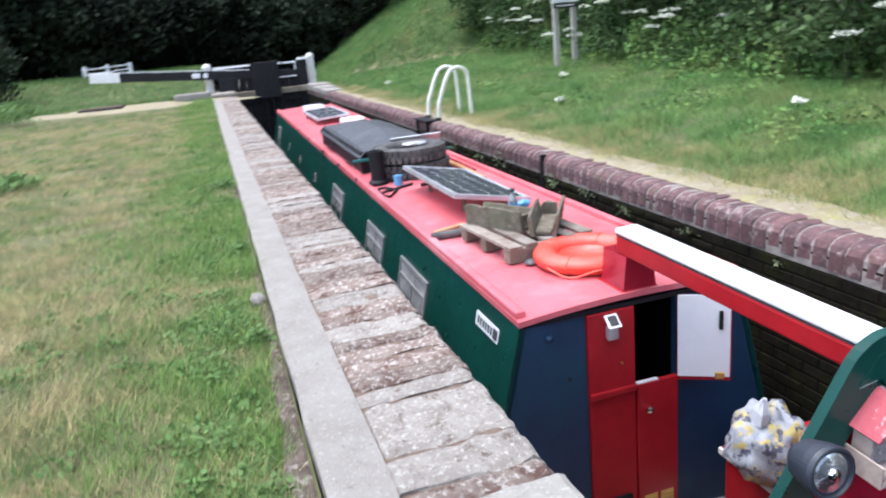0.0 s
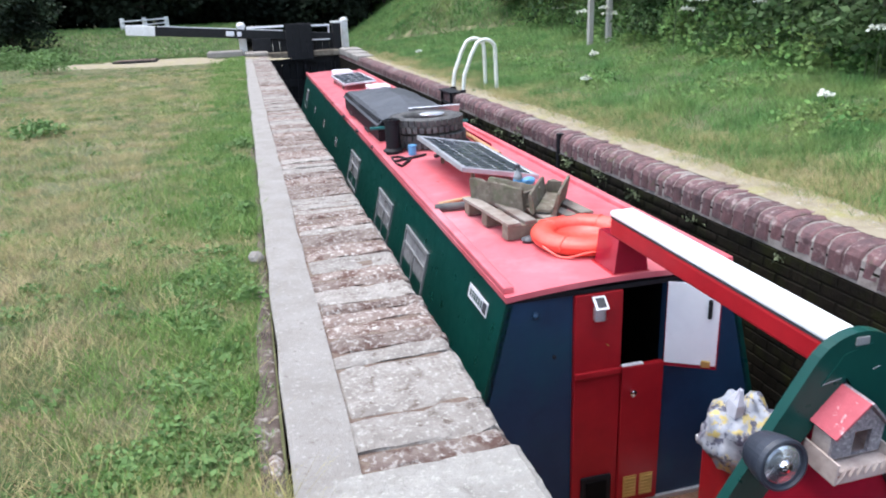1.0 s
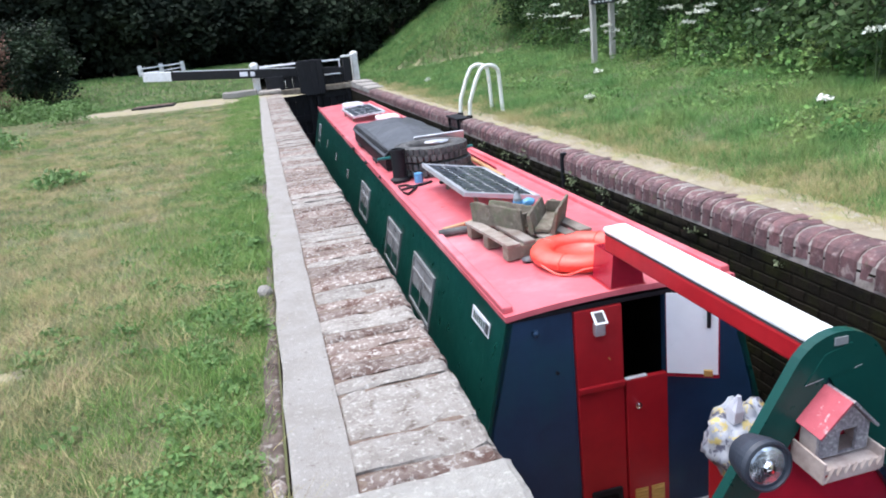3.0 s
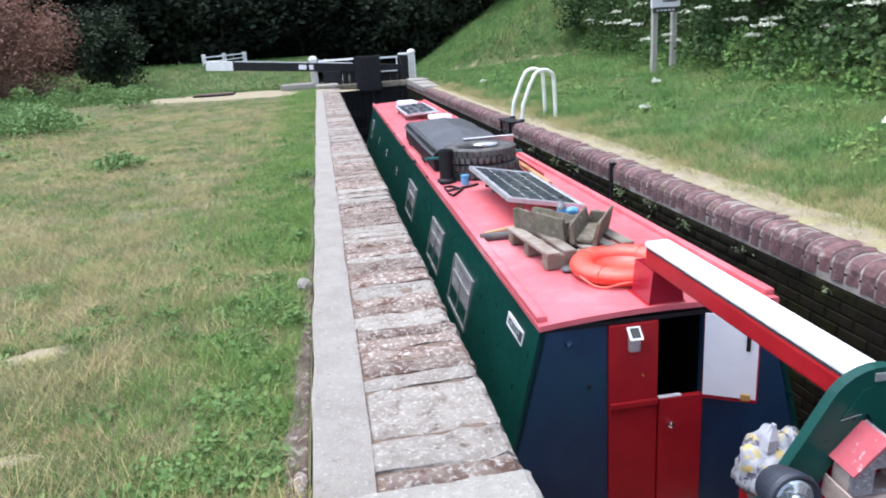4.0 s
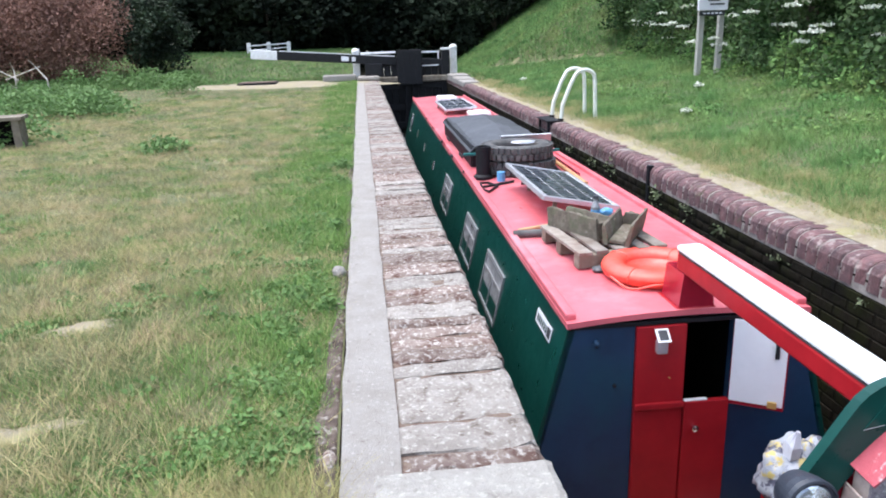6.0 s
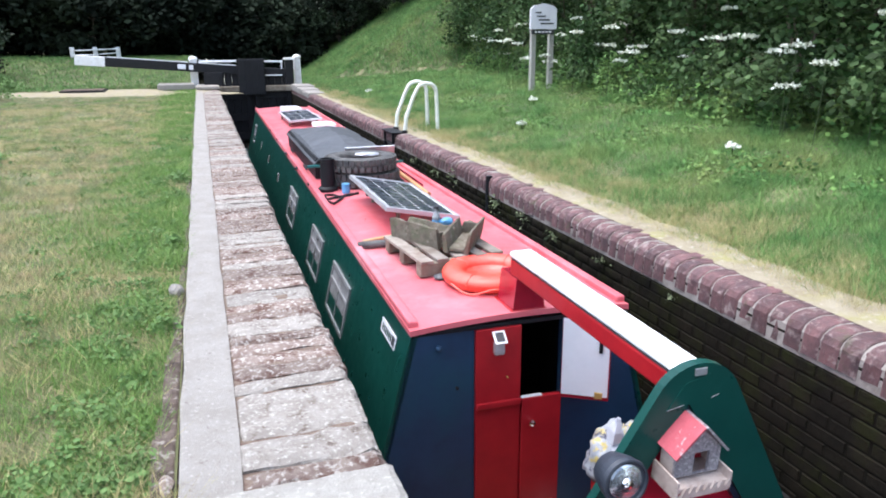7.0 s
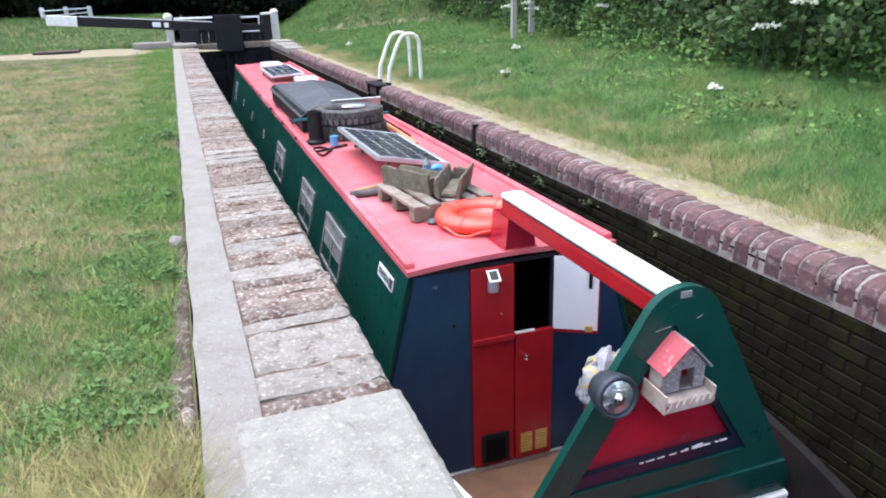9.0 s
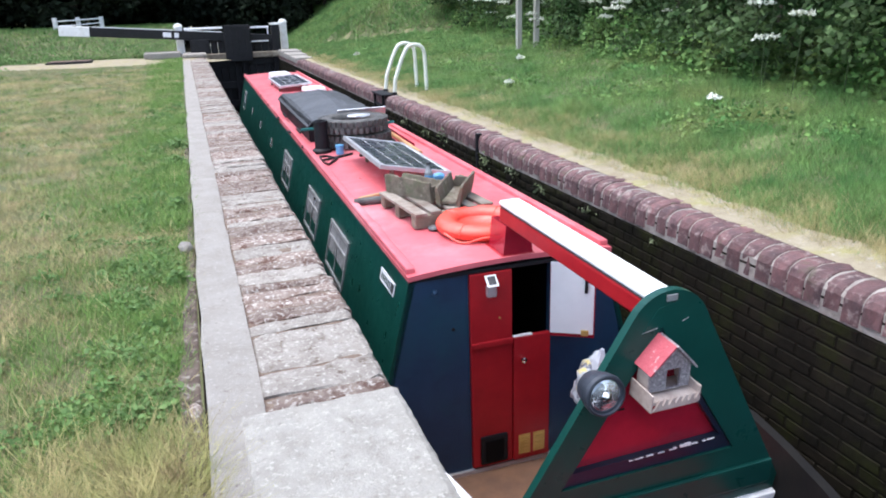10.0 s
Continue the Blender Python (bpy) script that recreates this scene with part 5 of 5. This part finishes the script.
lawn("bank_straw", 6, 60000, 2.58, 3.9, 0.0, 24, 0.06, 0.0016, "straw", "dry grass at the edge of the bank", 1.5, 1.0, lambda x, y, r: r.random(len(x)) < np.exp(-np.abs(x - 2.85) / 0.28) * (0.2 + patchy(x, y, 0.3, 22)), tuft=0.4)
lawn("bank_thatch", 11, 45000, 2.58, 4.2, 0.0, 24, 0.06, 0.0019, "thatch", "withered brown grass at the edge of the bank", 1.5, 1.2, lambda x, y, r: r.random(len(x)) < np.exp(-np.abs(x - 3.0) / 0.35) * patchy(x, y, 0.4, 23))
lawn("verge_moss", 13, 26000, 2.56, 2.95, 0.0, 24, 0.022, 0.0022, "strawtuft", "low yellow-green moss and grass creeping over the verge", 1.6, 1.2, lambda x, y, r: r.random(len(x)) < np.clip((patchy(x, y, 0.22, 31) - 0.45) * 4, 0, 1))
lawn("far_grass", 7, 120000, -12, 9, 22, 36, 0.10, 0.004, "lush", "rough grass beyond the gate", 1.0, 0.6, lambda x, y, r: bare(x, y) & ((x < -0.7) | (x > 2.9)) & ~((x > -1.8) & (x < 0) & (y < 24.2)))


lawn("slope_grass", 8, 200000, 3.2, 14, 15, 38, 0.13, 0.0055, "lush", "rough green grass on the slope beyond the ladder", 1.0, 0.7)


def tufts(name, seed, n, each, height, width, spread, material, label, bank=None):
    """Clumps of longer blades dotted over the lawn, thinning with distance."""
    rng = np.random.default_rng(seed)
    cy = 0.3 + 20 * rng.random(n) ** 2.0
    cx = -0.75 - rng.random(n) * (1.7 + 0.42 * cy)
    if bank:
        cx = bank[0] + rng.random(n) ** bank[1] * bank[2]
    k = np.repeat(np.arange(n), each)
    s = spread * rng.uniform(0.5, 1.6, n)[k]
    x, y = cx[k] + rng.normal(size=n * each) * s * 1.3, cy[k] + rng.normal(size=n * each) * s
    ok = (x > 2.6) if bank else bare(x, y) & (x < -0.68)
    x, y = x[ok], y[ok]
    v, f = blade_arrays(rng, x, y, gz(x, y) - 0.01, height, width * (1 + np.clip(y - 4, 0, 30) / 12), 0.8)
    return tagged(mesh_np(name, v, f, material), label, "grass", kind="stuff")


tufts("green_tufts", 61, 620, 150, 0.06, 0.0021, 0.085, "kerbgrass", "darker green grass tufts scattered in the lawn")
tufts("bank_tufts", 63, 520, 150, 0.13, 0.0026, 0.10, "lush", "longer green grass tufts on the bank", (2.95, 1.0, 3.6))
tufts("verge_tufts", 64, 420, 150, 0.085, 0.0016, 0.08, "straw", "bleached dry grass along the verge of the bank", (2.66, 1.6, 0.7))
tufts("verge_green", 65, 150, 80, 0.06, 0.002, 0.05, "kerbgrass", "green grass creeping over the verge", (2.63, 1.4, 0.6))
tufts("straw_tufts", 62, 380, 130, 0.065, 0.0016, 0.10, "straw", "clumps of bleached dry grass scattered in the lawn")


def weeds(name, seed, spots, material, label, size=0.06, n=260, kind="", cat="weed"):
    """Leafy weeds: leaves on a short mound at each spot of x, y, spread, height."""
    rng = np.random.default_rng(seed)
    cs = []
    for x, y, s, h in spots:
        k = int(n * s / 0.3)
        px, py = rng.normal(x, s * 0.5, k), rng.normal(y, s * 0.5, k)
        top = h * np.clip(1.15 - ((px - x) ** 2 + (py - y) ** 2) / (s * s * 1.4), 0.1, 1)
        cs.append(np.stack([px, py, gz(px, py) + top * rng.uniform(0.15, 1, k)], 1))
    v, f = leaf_arrays(rng, np.concatenate(cs), size, 0.05)
    return tagged(mesh_np(name, v, f, material), label, cat, kind=kind)


weeds("weed_clump", 21, [(-3.15, 9.5, 0.34, 0.20)], "weed", "leafy weed clump standing in the lawn", 0.07, kind="stuff")
for i, (y, s) in enumerate(((6.6, 0.10), (4.9, 0.09), (7.6, 0.12), (3.3, 0.07), (11.0, 0.14))):
    weeds("weed_clump", 30 + i, [(-0.76, y, s, 0.10)], "weed", "low leafy weed growing against the kerb", 0.04, 300, "stuff")
rngk = np.random.default_rng(91)
weeds("clover_patch", 92, [(-0.78 - abs(rngk.normal()) * 0.26, 1.9 + 9 * rngk.random() ** 1.6, rngk.uniform(0.05, 0.12), rngk.uniform(0.03, 0.07)) for i in range(150)], "weed",
      "low leafy clover and plantain growing along the kerb", 0.026, 330, "stuff")
weeds("lawn_herbs", 93, [(-0.9 - 3.6 * rngk.random(), 1.2 + 12 * rngk.random() ** 1.5, rngk.uniform(0.05, 0.13), rngk.uniform(0.02, 0.05)) for i in range(110)], "weed",
      "small broad-leaved herbs scattered through the lawn", 0.03, 200, "stuff")
spots_ = []
for y, z, sz in ((6.25, -0.24, 0.09), (5.6, -0.23, 0.07), (5.0, -0.25, 0.06), (7.6, -0.20, 0.09), (8.3, -0.24, 0.07), (4.2, -0.24, 0.04), (9.2, -0.22, 0.08), (3.3, -0.23, 0.03)):
    n_ = int(500 * sz)
    spots_.append(np.stack([2.297 - np.abs(rngk.normal(0, sz * 0.3, n_)), rngk.normal(y, sz * 0.9, n_), rngk.normal(z, sz * 0.45, n_)], 1))
tagged(mesh_np("wall_plants", *leaf_arrays(rngk, np.concatenate(spots_), 0.036, 0.5), "wallplant"), "small ferns and moss rooted in the lock wall under the coping", "fern", kind="stuff")
rngw = np.random.default_rng(50)
weeds("weed_bank", 51, [(rngw.uniform(-12, -5.6), rngw.uniform(11, 25), rngw.uniform(0.4, 0.9), rngw.uniform(0.25, 0.65)) for i in range(60)], "weed",
      "rank green weeds along the edge of the lawn", 0.075, 330, "stuff")
weeds("hedge_foot", 53, [(5.55 + 0.11 * q + rngw.uniform(-0.35, 0.45), q, rngw.uniform(0.35, 0.7), rngw.uniform(0.3, 0.8)) for q in np.linspace(-1, 23, 64)], "lush",
      "leafy green herbs growing at the foot of the hedge", 0.075, 330, "stuff")
weeds("bank_herbs", 52, [(rngw.uniform(3.8, 7.6), rngw.uniform(1.5, 22), rngw.uniform(0.25, 0.6), rngw.uniform(0.1, 0.24)) for i in range(60)], "lush",
      "broad-leaved herbs among the bank grass", 0.05, 110, "stuff")


def make_tree(seed, x, y, height, spread, leaves, material="leaf", size=0.34, label="dense green tree in the wood, leaves coloured dark for shade", low=0.10, name="tree", cat="tree"):
    rng = np.random.default_rng(seed)
    t = thing(name, label, cat, "trees behind the lock" if name == "tree" else "")
    z0 = float(gz(x, y)) - 0.2
    r = height * 0.022
    trunk = [(x, y, z0), (x + rng.uniform(-0.1, 0.1), y, z0 + height * 0.2), (x + rng.uniform(-0.3, 0.3), y + rng.uniform(-0.3, 0.3), z0 + height * 0.5), (x, y, z0 + height * 0.85)]
    bm = tube(trunk, r, sides=9, taper=r * 0.2)
    for k in range(9):
        a, h = rng.uniform(0, 2 * math.pi), rng.uniform(0.15, 0.7) * height
        ex, ey = math.cos(a) * spread * 0.75, math.sin(a) * spread * 0.75
        bm = tube([(x, y, z0 + h), (x + ex * 0.5, y + ey * 0.5, z0 + h + height * 0.05), (x + ex, y + ey, z0 + h + height * 0.14)], r * 0.45, bm, 6, r * 0.08)
    part("trunk", bm, "bark", t)
    hz = height * (1 - low) / 2
    c = clumps(rng, leaves, (x, y, z0 + height * low + hz), np.array((spread, spread, hz)))
    c[:, 2] = np.maximum(c[:, 2], z0 + 0.25)
    v, f = leaf_arrays(rng, c, size)
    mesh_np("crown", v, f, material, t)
    return t


# background wood; its shade is painted through the dark leaf material
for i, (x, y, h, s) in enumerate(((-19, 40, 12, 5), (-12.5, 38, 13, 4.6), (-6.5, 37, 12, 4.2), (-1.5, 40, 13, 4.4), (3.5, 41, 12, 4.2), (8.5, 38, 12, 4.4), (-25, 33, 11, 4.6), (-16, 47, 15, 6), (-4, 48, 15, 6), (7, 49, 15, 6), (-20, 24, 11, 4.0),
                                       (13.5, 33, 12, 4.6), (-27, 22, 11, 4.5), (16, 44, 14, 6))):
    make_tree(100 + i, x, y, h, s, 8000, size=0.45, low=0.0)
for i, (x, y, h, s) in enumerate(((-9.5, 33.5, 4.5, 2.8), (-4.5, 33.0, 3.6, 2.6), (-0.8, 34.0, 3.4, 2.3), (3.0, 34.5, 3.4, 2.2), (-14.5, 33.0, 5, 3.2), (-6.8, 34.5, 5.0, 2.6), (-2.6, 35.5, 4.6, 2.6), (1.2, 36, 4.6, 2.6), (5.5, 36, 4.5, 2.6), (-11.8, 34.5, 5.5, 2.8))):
    make_tree(130 + i, x, y, h, s, 9000, size=0.28, low=0.0, label="shrub under the trees behind the gate, leaves coloured dark for shade", name="shrub", cat="shrub")


def make_bush(seed, x, y, h, sx, sy, leaves, material, size, label, name="bush", low=0.0, boxy=False):
    rng = np.random.default_rng(seed)
    t = thing(name, label, "bush")
    z0 = float(gz(x, y))
    bm = None
    for k in range(12):
        a, q = rng.uniform(0, 2 * math.pi), rng.uniform(0.3, 0.9)
        ex, ey = math.cos(a) * sx * q, math.sin(a) * sy * q
        bm = tube([(x + ex * 0.1, y + ey * 0.1, z0 - 0.1), (x + ex * 0.5, y + ey * 0.5, z0 + h * 0.45), (x + ex, y + ey, z0 + h * rng.uniform(0.6, 0.95))], 0.03, bm, 5, 0.006)
    part("woody_stem", bm, "bark", t)
    c = clumps(rng, leaves, (x, y, z0 + h * 0.5), np.array((sx, sy, h * 0.5)), 0.45)
    if boxy:
        k = leaves // 130
        d = rng.uniform(-1, 1, (k, 3))
        d[np.arange(k), rng.integers(0, 3, k)] *= 1.6
        d = np.clip(d, -1, 1) * rng.uniform(0.8, 1.12, (k, 1))
        e = rng.normal(size=(leaves, 3))
        e /= np.linalg.norm(e, axis=1)[:, None]
        c = np.array((x, y, z0 + h * 0.48)) + d[rng.integers(0, k, leaves)] * (sx, sy, h * 0.5) + e * rng.uniform(0.1, 0.42, (leaves, 1))
    ok = c[:, 2] > z0 + 0.05
    v, f = leaf_arrays(rng, c[ok], size)
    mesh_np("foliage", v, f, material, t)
    return t


# hedge on the bank
for i, (x, y, h, sx, sy) in enumerate(((7.0, 1.0, 3.2, 1.4, 1.9), (7.2, 4.2, 3.3, 1.4, 2.0), (7.6, 7.3, 3.4, 1.5, 2.0), (8.1, 10.4, 3.4, 1.5, 2.0), (8.5, 13.6, 3.4, 1.6, 2.1), (8.9, 17.0, 3.2, 1.7, 2.2), (9.2, 20.6, 3.0, 1.8, 2.3), (10.2, 24.5, 3.4, 2.0, 2.6),
                                           (6.6, -2.4, 3.2, 1.6, 2.0), (11.0, 29.0, 4.0, 2.4, 2.8))):
    make_bush(200 + i, x - 0.25, y, h, sx, sy, 20000, "hedge", 0.10, "dense green bramble hedge on the bank", boxy=True)
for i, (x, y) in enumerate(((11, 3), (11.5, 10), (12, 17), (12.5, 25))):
    make_tree(230 + i, x, y, 8, 3.4, 8000, size=0.32, low=0.0, label="tree behind the hedge, leaves coloured dark for shade")
make_bush(260, -10.9, 25.0, 3.4, 3.0, 2.2, 52000, "rust", 0.075, "dead conifer bush with rusty brown foliage", low=0.0)
make_bush(261, -14.0, 22.5, 3.0, 2.8, 2.4, 48000, "rust", 0.075, "dead conifer bush with rusty brown foliage")
make_bush(262, -7.9, 26.6, 2.6, 1.6, 1.3, 14000, "bushleaf", 0.11, "dark green bush beside the dead conifer")
make_bush(263, 5.9, 33.5, 3.2, 2.2, 1.8, 16000, "bushleaf", 0.12, "dark bush on top of the grassy slope")
make_bush(264, 8.3, 31.0, 3.4, 2.0, 2.0, 16000, "bushleaf", 0.12, "dark bush on top of the grassy slope")
for i in range(4):
    r = random.Random(70 + i)
    x, y = r.uniform(-10.5, -8.8), r.uniform(20, 22)
    z = float(gz(x, y))
    tagged(finish("dead_branch", tube([(x, y, z), (x + r.uniform(-0.4, 0.4), y, z + 0.45), (x + r.uniform(-0.5, 0.5), y + 0.2, z + r.uniform(0.6, 0.8)), (x + r.uniform(-0.6, 0.6), y, z + r.uniform(0.7, 1.1))], 0.03, sides=6, taper=0.008), "deadwood"),
           "bleached dead branch sticking out of the weeds", "branch")


def make_flower(x, y, h, r, seed):
    """A flat white flower head on a stem."""
    rng = np.random.default_rng(seed)
    z = float(gz(x, y))
    f = thing("cow_parsley", "white flat-headed wild flower in the hedge", "flower", "white flowers in the hedge")
    part("stem", tube([(x + rng.uniform(-0.06, 0.06), y, z - 0.02), (x, y, z + h * 0.6), (x, y, z + h)], 0.005, sides=5), "stem", f)
    n = 90
    a, q = rng.uniform(0, 2 * math.pi, n), np.sqrt(rng.random(n))
    c = np.stack([x + np.cos(a) * q * r, y + np.sin(a) * q * r, z + h + 0.03 * (1 - q * q) + rng.uniform(-0.01, 0.01, n)], 1)
    v, fc = leaf_arrays(rng, c, 0.04, 0.0)
    tagged(mesh_np("flower_head", v, fc, "petal", f), kind="stuff")
    return f


rf = random.Random(9)
for i in range(46):
    y = 1.5 + 18.0 * (i / 45.0) + rf.uniform(-0.5, 0.5)
    x = 5.25 + 0.10 * y + rf.uniform(-0.3, 0.35)
    make_flower(x, y, rf.uniform(0.5, 1.35), rf.uniform(0.09, 0.17), 300 + i)
for i, (x, y) in enumerate(((3.9, 9.2), (4.6, 5.6), (3.6, 18.0), (5.0, 3.0), (5.2, 11.6))):
    make_flower(x, y, rf.uniform(0.08, 0.14), 0.06, 340 + i)

# ---- masonry pieces ----
def stone_mesh(name, length, width, seed, rough=1.0):
    """A worn coping stone across the wall: chipped outer edge at x = 0, width along y."""
    rng = np.random.default_rng(seed)
    bm = bmesh.new()
    prof = [(-length, -0.10), (-length, -0.014), (-length + 0.012, -0.002)]
    prof += [(-length + 0.012 + (length - 0.05) * k / 7, 0.0) for k in range(1, 8)] + [(-0.014, -0.012), (-0.003, -0.034), (0.0, -0.075), (0.0, -0.14)]
    n = max(5, int(width / 0.035))
    rows = []
    for j in range(n + 1):
        y = width * j / n
        edge = j in (0, n)
        row = []
        for k, (x, z) in enumerate(prof):
            top = 2 <= k <= 10
            q = Vector((x * 7 + seed * 3.1, y * 7, seed * 1.7))
            dz = (noise.noise(q) * 0.010 + noise.noise(q * 3.3) * 0.007) * rough if top else 0.0
            if edge and z > -0.09:
                dz -= rng.uniform(0.004, 0.016) * rough * (0.35 if k >= 9 else 1.0)
            chip = -abs(rng.normal()) * 0.005 * rough if k >= 10 else 0.0
            row.append(bm.verts.new((x + chip + rng.uniform(-0.003, 0.003), y + (rng.uniform(-0.009, 0.009) * rough if edge else 0.0), z + dz)))
        rows.append(row)
    for a, b in zip(rows, rows[1:]):
        for k in range(len(prof) - 1):
            bm.faces.new((a[k], a[k + 1], b[k + 1], b[k]))
    bm.faces.new(rows[0])
    bm.faces.new(rows[-1][::-1])
    bmesh.ops.recalc_face_normals(bm, faces=bm.faces)
    me = bpy.data.meshes.new(name)
    bm.to_mesh(me)
    bm.free()
    return me


coping_l = thing("coping_west", "worn stone and brick coping along the lock edge", "coping", kind="structure")
part("bed", bx(-0.472, -0.03, -6, 24.5, -0.16, -0.012, 0), "joint", coping_l)
rs = random.Random(5)
y = 0.86
stones = []
# big pale block, then courses of uneven stones
first = [0.855, 0.11, 0.20, 0.37, 0.12, 0.135, 0.13, 0.12, 0.11, 0.20, 0.12, 0.11, 0.23, 0.115]
while y < 22.9:
    w = first[len(stones)] if len(stones) < len(first) else rs.choice((0.115, 0.12, 0.13, 0.11, 0.12, 0.22, 0.17, 0.125))
    stones.append((y, w))
    y += w
yb = 0.86
while yb > -5:
    w = 0.3
    yb -= w
    stones.append((yb, w))
shapes = {}
for i, (y0, w) in enumerate(stones):
    key = (round(w, 3), i % 5)
    kind_ = "bigstone" if i == 0 else ("stone" if (i in (2, 3, 9, 12) or (w > 0.15 and rs.random() < 0.7) or rs.random() < 0.25) else "brownstone")
    if (key, kind_) not in shapes:
        me = stone_mesh("coping_stone", 0.585 if i == 0 else 0.485, w - 0.009, 400 + len(shapes), 0.55 if i == 0 else 1.0)
        me.materials.append(M[kind_])
        shapes[(key, kind_)] = me
    ob = new("coping_stone", shapes[(key, kind_)])
    ob.parent = coping_l
    ob.location = (0.042 if i == 0 else 0.036 + rs.uniform(-0.012, 0.006), y0 + 0.004, 0.010 if i == 0 else rs.uniform(-0.009, 0.003))
    ob.rotation_euler = (0, 0, 0 if i == 0 else rs.uniform(-0.012, 0.012))


def nose_mesh(seed):
    """A bullnosed brick laid across the far wall, its round end towards the lock."""
    rng = np.random.default_rng(seed)
    bm = bmesh.new()
    prof = [(0.24, -0.18), (0.24, 0.0), (0.12, 0.006), (0.085, 0.002), (0.05, -0.01), (0.022, -0.032), (0.005, -0.065), (0.0, -0.165 + rng.uniform(-0.02, 0.012))]
    rows = []
    for y, d in ((0.0, 0.006), (0.010, 0.0), (0.052, -0.002), (0.096, 0.0), (0.106, 0.006)):
        rows.append([bm.verts.new((x + d + rng.uniform(-0.004, 0.004), y + rng.uniform(-0.002, 0.002), z - d + rng.uniform(-0.004, 0.003))) for x, z in prof])
    for a, b in zip(rows, rows[1:]):
        for k in range(len(prof) - 1):
            bm.faces.new((a[k], a[k + 1], b[k + 1], b[k]))
    bm.faces.new(rows[0])
    bm.faces.new(rows[-1][::-1])
    bmesh.ops.recalc_face_normals(bm, faces=bm.faces)
    me = bpy.data.meshes.new("coping_brick")
    bm.to_mesh(me)
    bm.free()
    me.materials.append(M["nose"])
    return me


coping_r = thing("coping_east", "purple bullnosed brick coping with pale mortar", "coping", kind="structure")
bed = bmesh.new()
ends = [[bed.verts.new((2.303 + 0.005 + x, y, z - 0.002)) for x, z in ((0.24, -0.195), (0.24, 0.0), (0.12, 0.004), (0.085, 0.0), (0.05, -0.012), (0.022, -0.034), (0.003, -0.065), (-0.002, -0.195))] for y in (-6.0, 24.4)]
for k in range(8):
    bed.faces.new((ends[0][k], ends[0][(k + 1) % 8], ends[1][(k + 1) % 8], ends[1][k]))
bed.faces.new(ends[0])
bed.faces.new(ends[1][::-1])
part("bed", bed, "mortar", coping_r)
noses = [nose_mesh(500 + i) for i in range(5)]
rs = random.Random(6)
for i in range(218):
    ob = new("coping_brick", noses[rs.randrange(5)])
    ob.parent = coping_r
    ob.location = (2.30 + rs.uniform(-0.006, 0.005), -1.2 + i * 0.116, 0.003 + rs.uniform(-0.007, 0.004))
    ob.rotation_euler = (rs.uniform(-0.02, 0.02), rs.uniform(-0.015, 0.015), rs.uniform(-0.015, 0.015))

# bricks of the far wall
def wall_bricks():
    bm = bx(0, 0.03, 0.004, 0.221, 0.004, 0.066, 0.004, seg=1)
    me = bpy.data.meshes.new("brick")
    bm.to_mesh(me)
    bm.free()
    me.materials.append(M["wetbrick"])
    rng = np.random.default_rng(8)
    bv = np.array([q.co[:] for q in me.vertices])
    bf = [tuple(p.vertices) for p in me.polygons]
    quads = [f for f in bf if len(f) == 4]
    tris = [f for f in bf if len(f) == 3]
    vs, fq, ft, count, made = [], [], [], 0, 0
    for c in range(23):
        z = -0.272 - c * 0.0745
        for k in range(112):
            y = -1.6 + k * 0.235 + (c % 2) * 0.117
            x = 2.303 + rng.uniform(-0.003, 0.003)
            if 0.9 < y < 3.9 and made < 290:
                ob = new("brick", me)
                ob.parent, ob.location = wall_r, (x, y, z)
                made += 1
            else:
                vs.append(bv + (x, y, z))
                fq += [tuple(i + count for i in f) for f in quads]
                ft += [tuple(i + count for i in f) + (f[2] + count,) for f in tris]
                count += len(bv)
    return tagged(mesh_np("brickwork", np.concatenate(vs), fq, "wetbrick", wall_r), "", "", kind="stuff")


wall_bricks()
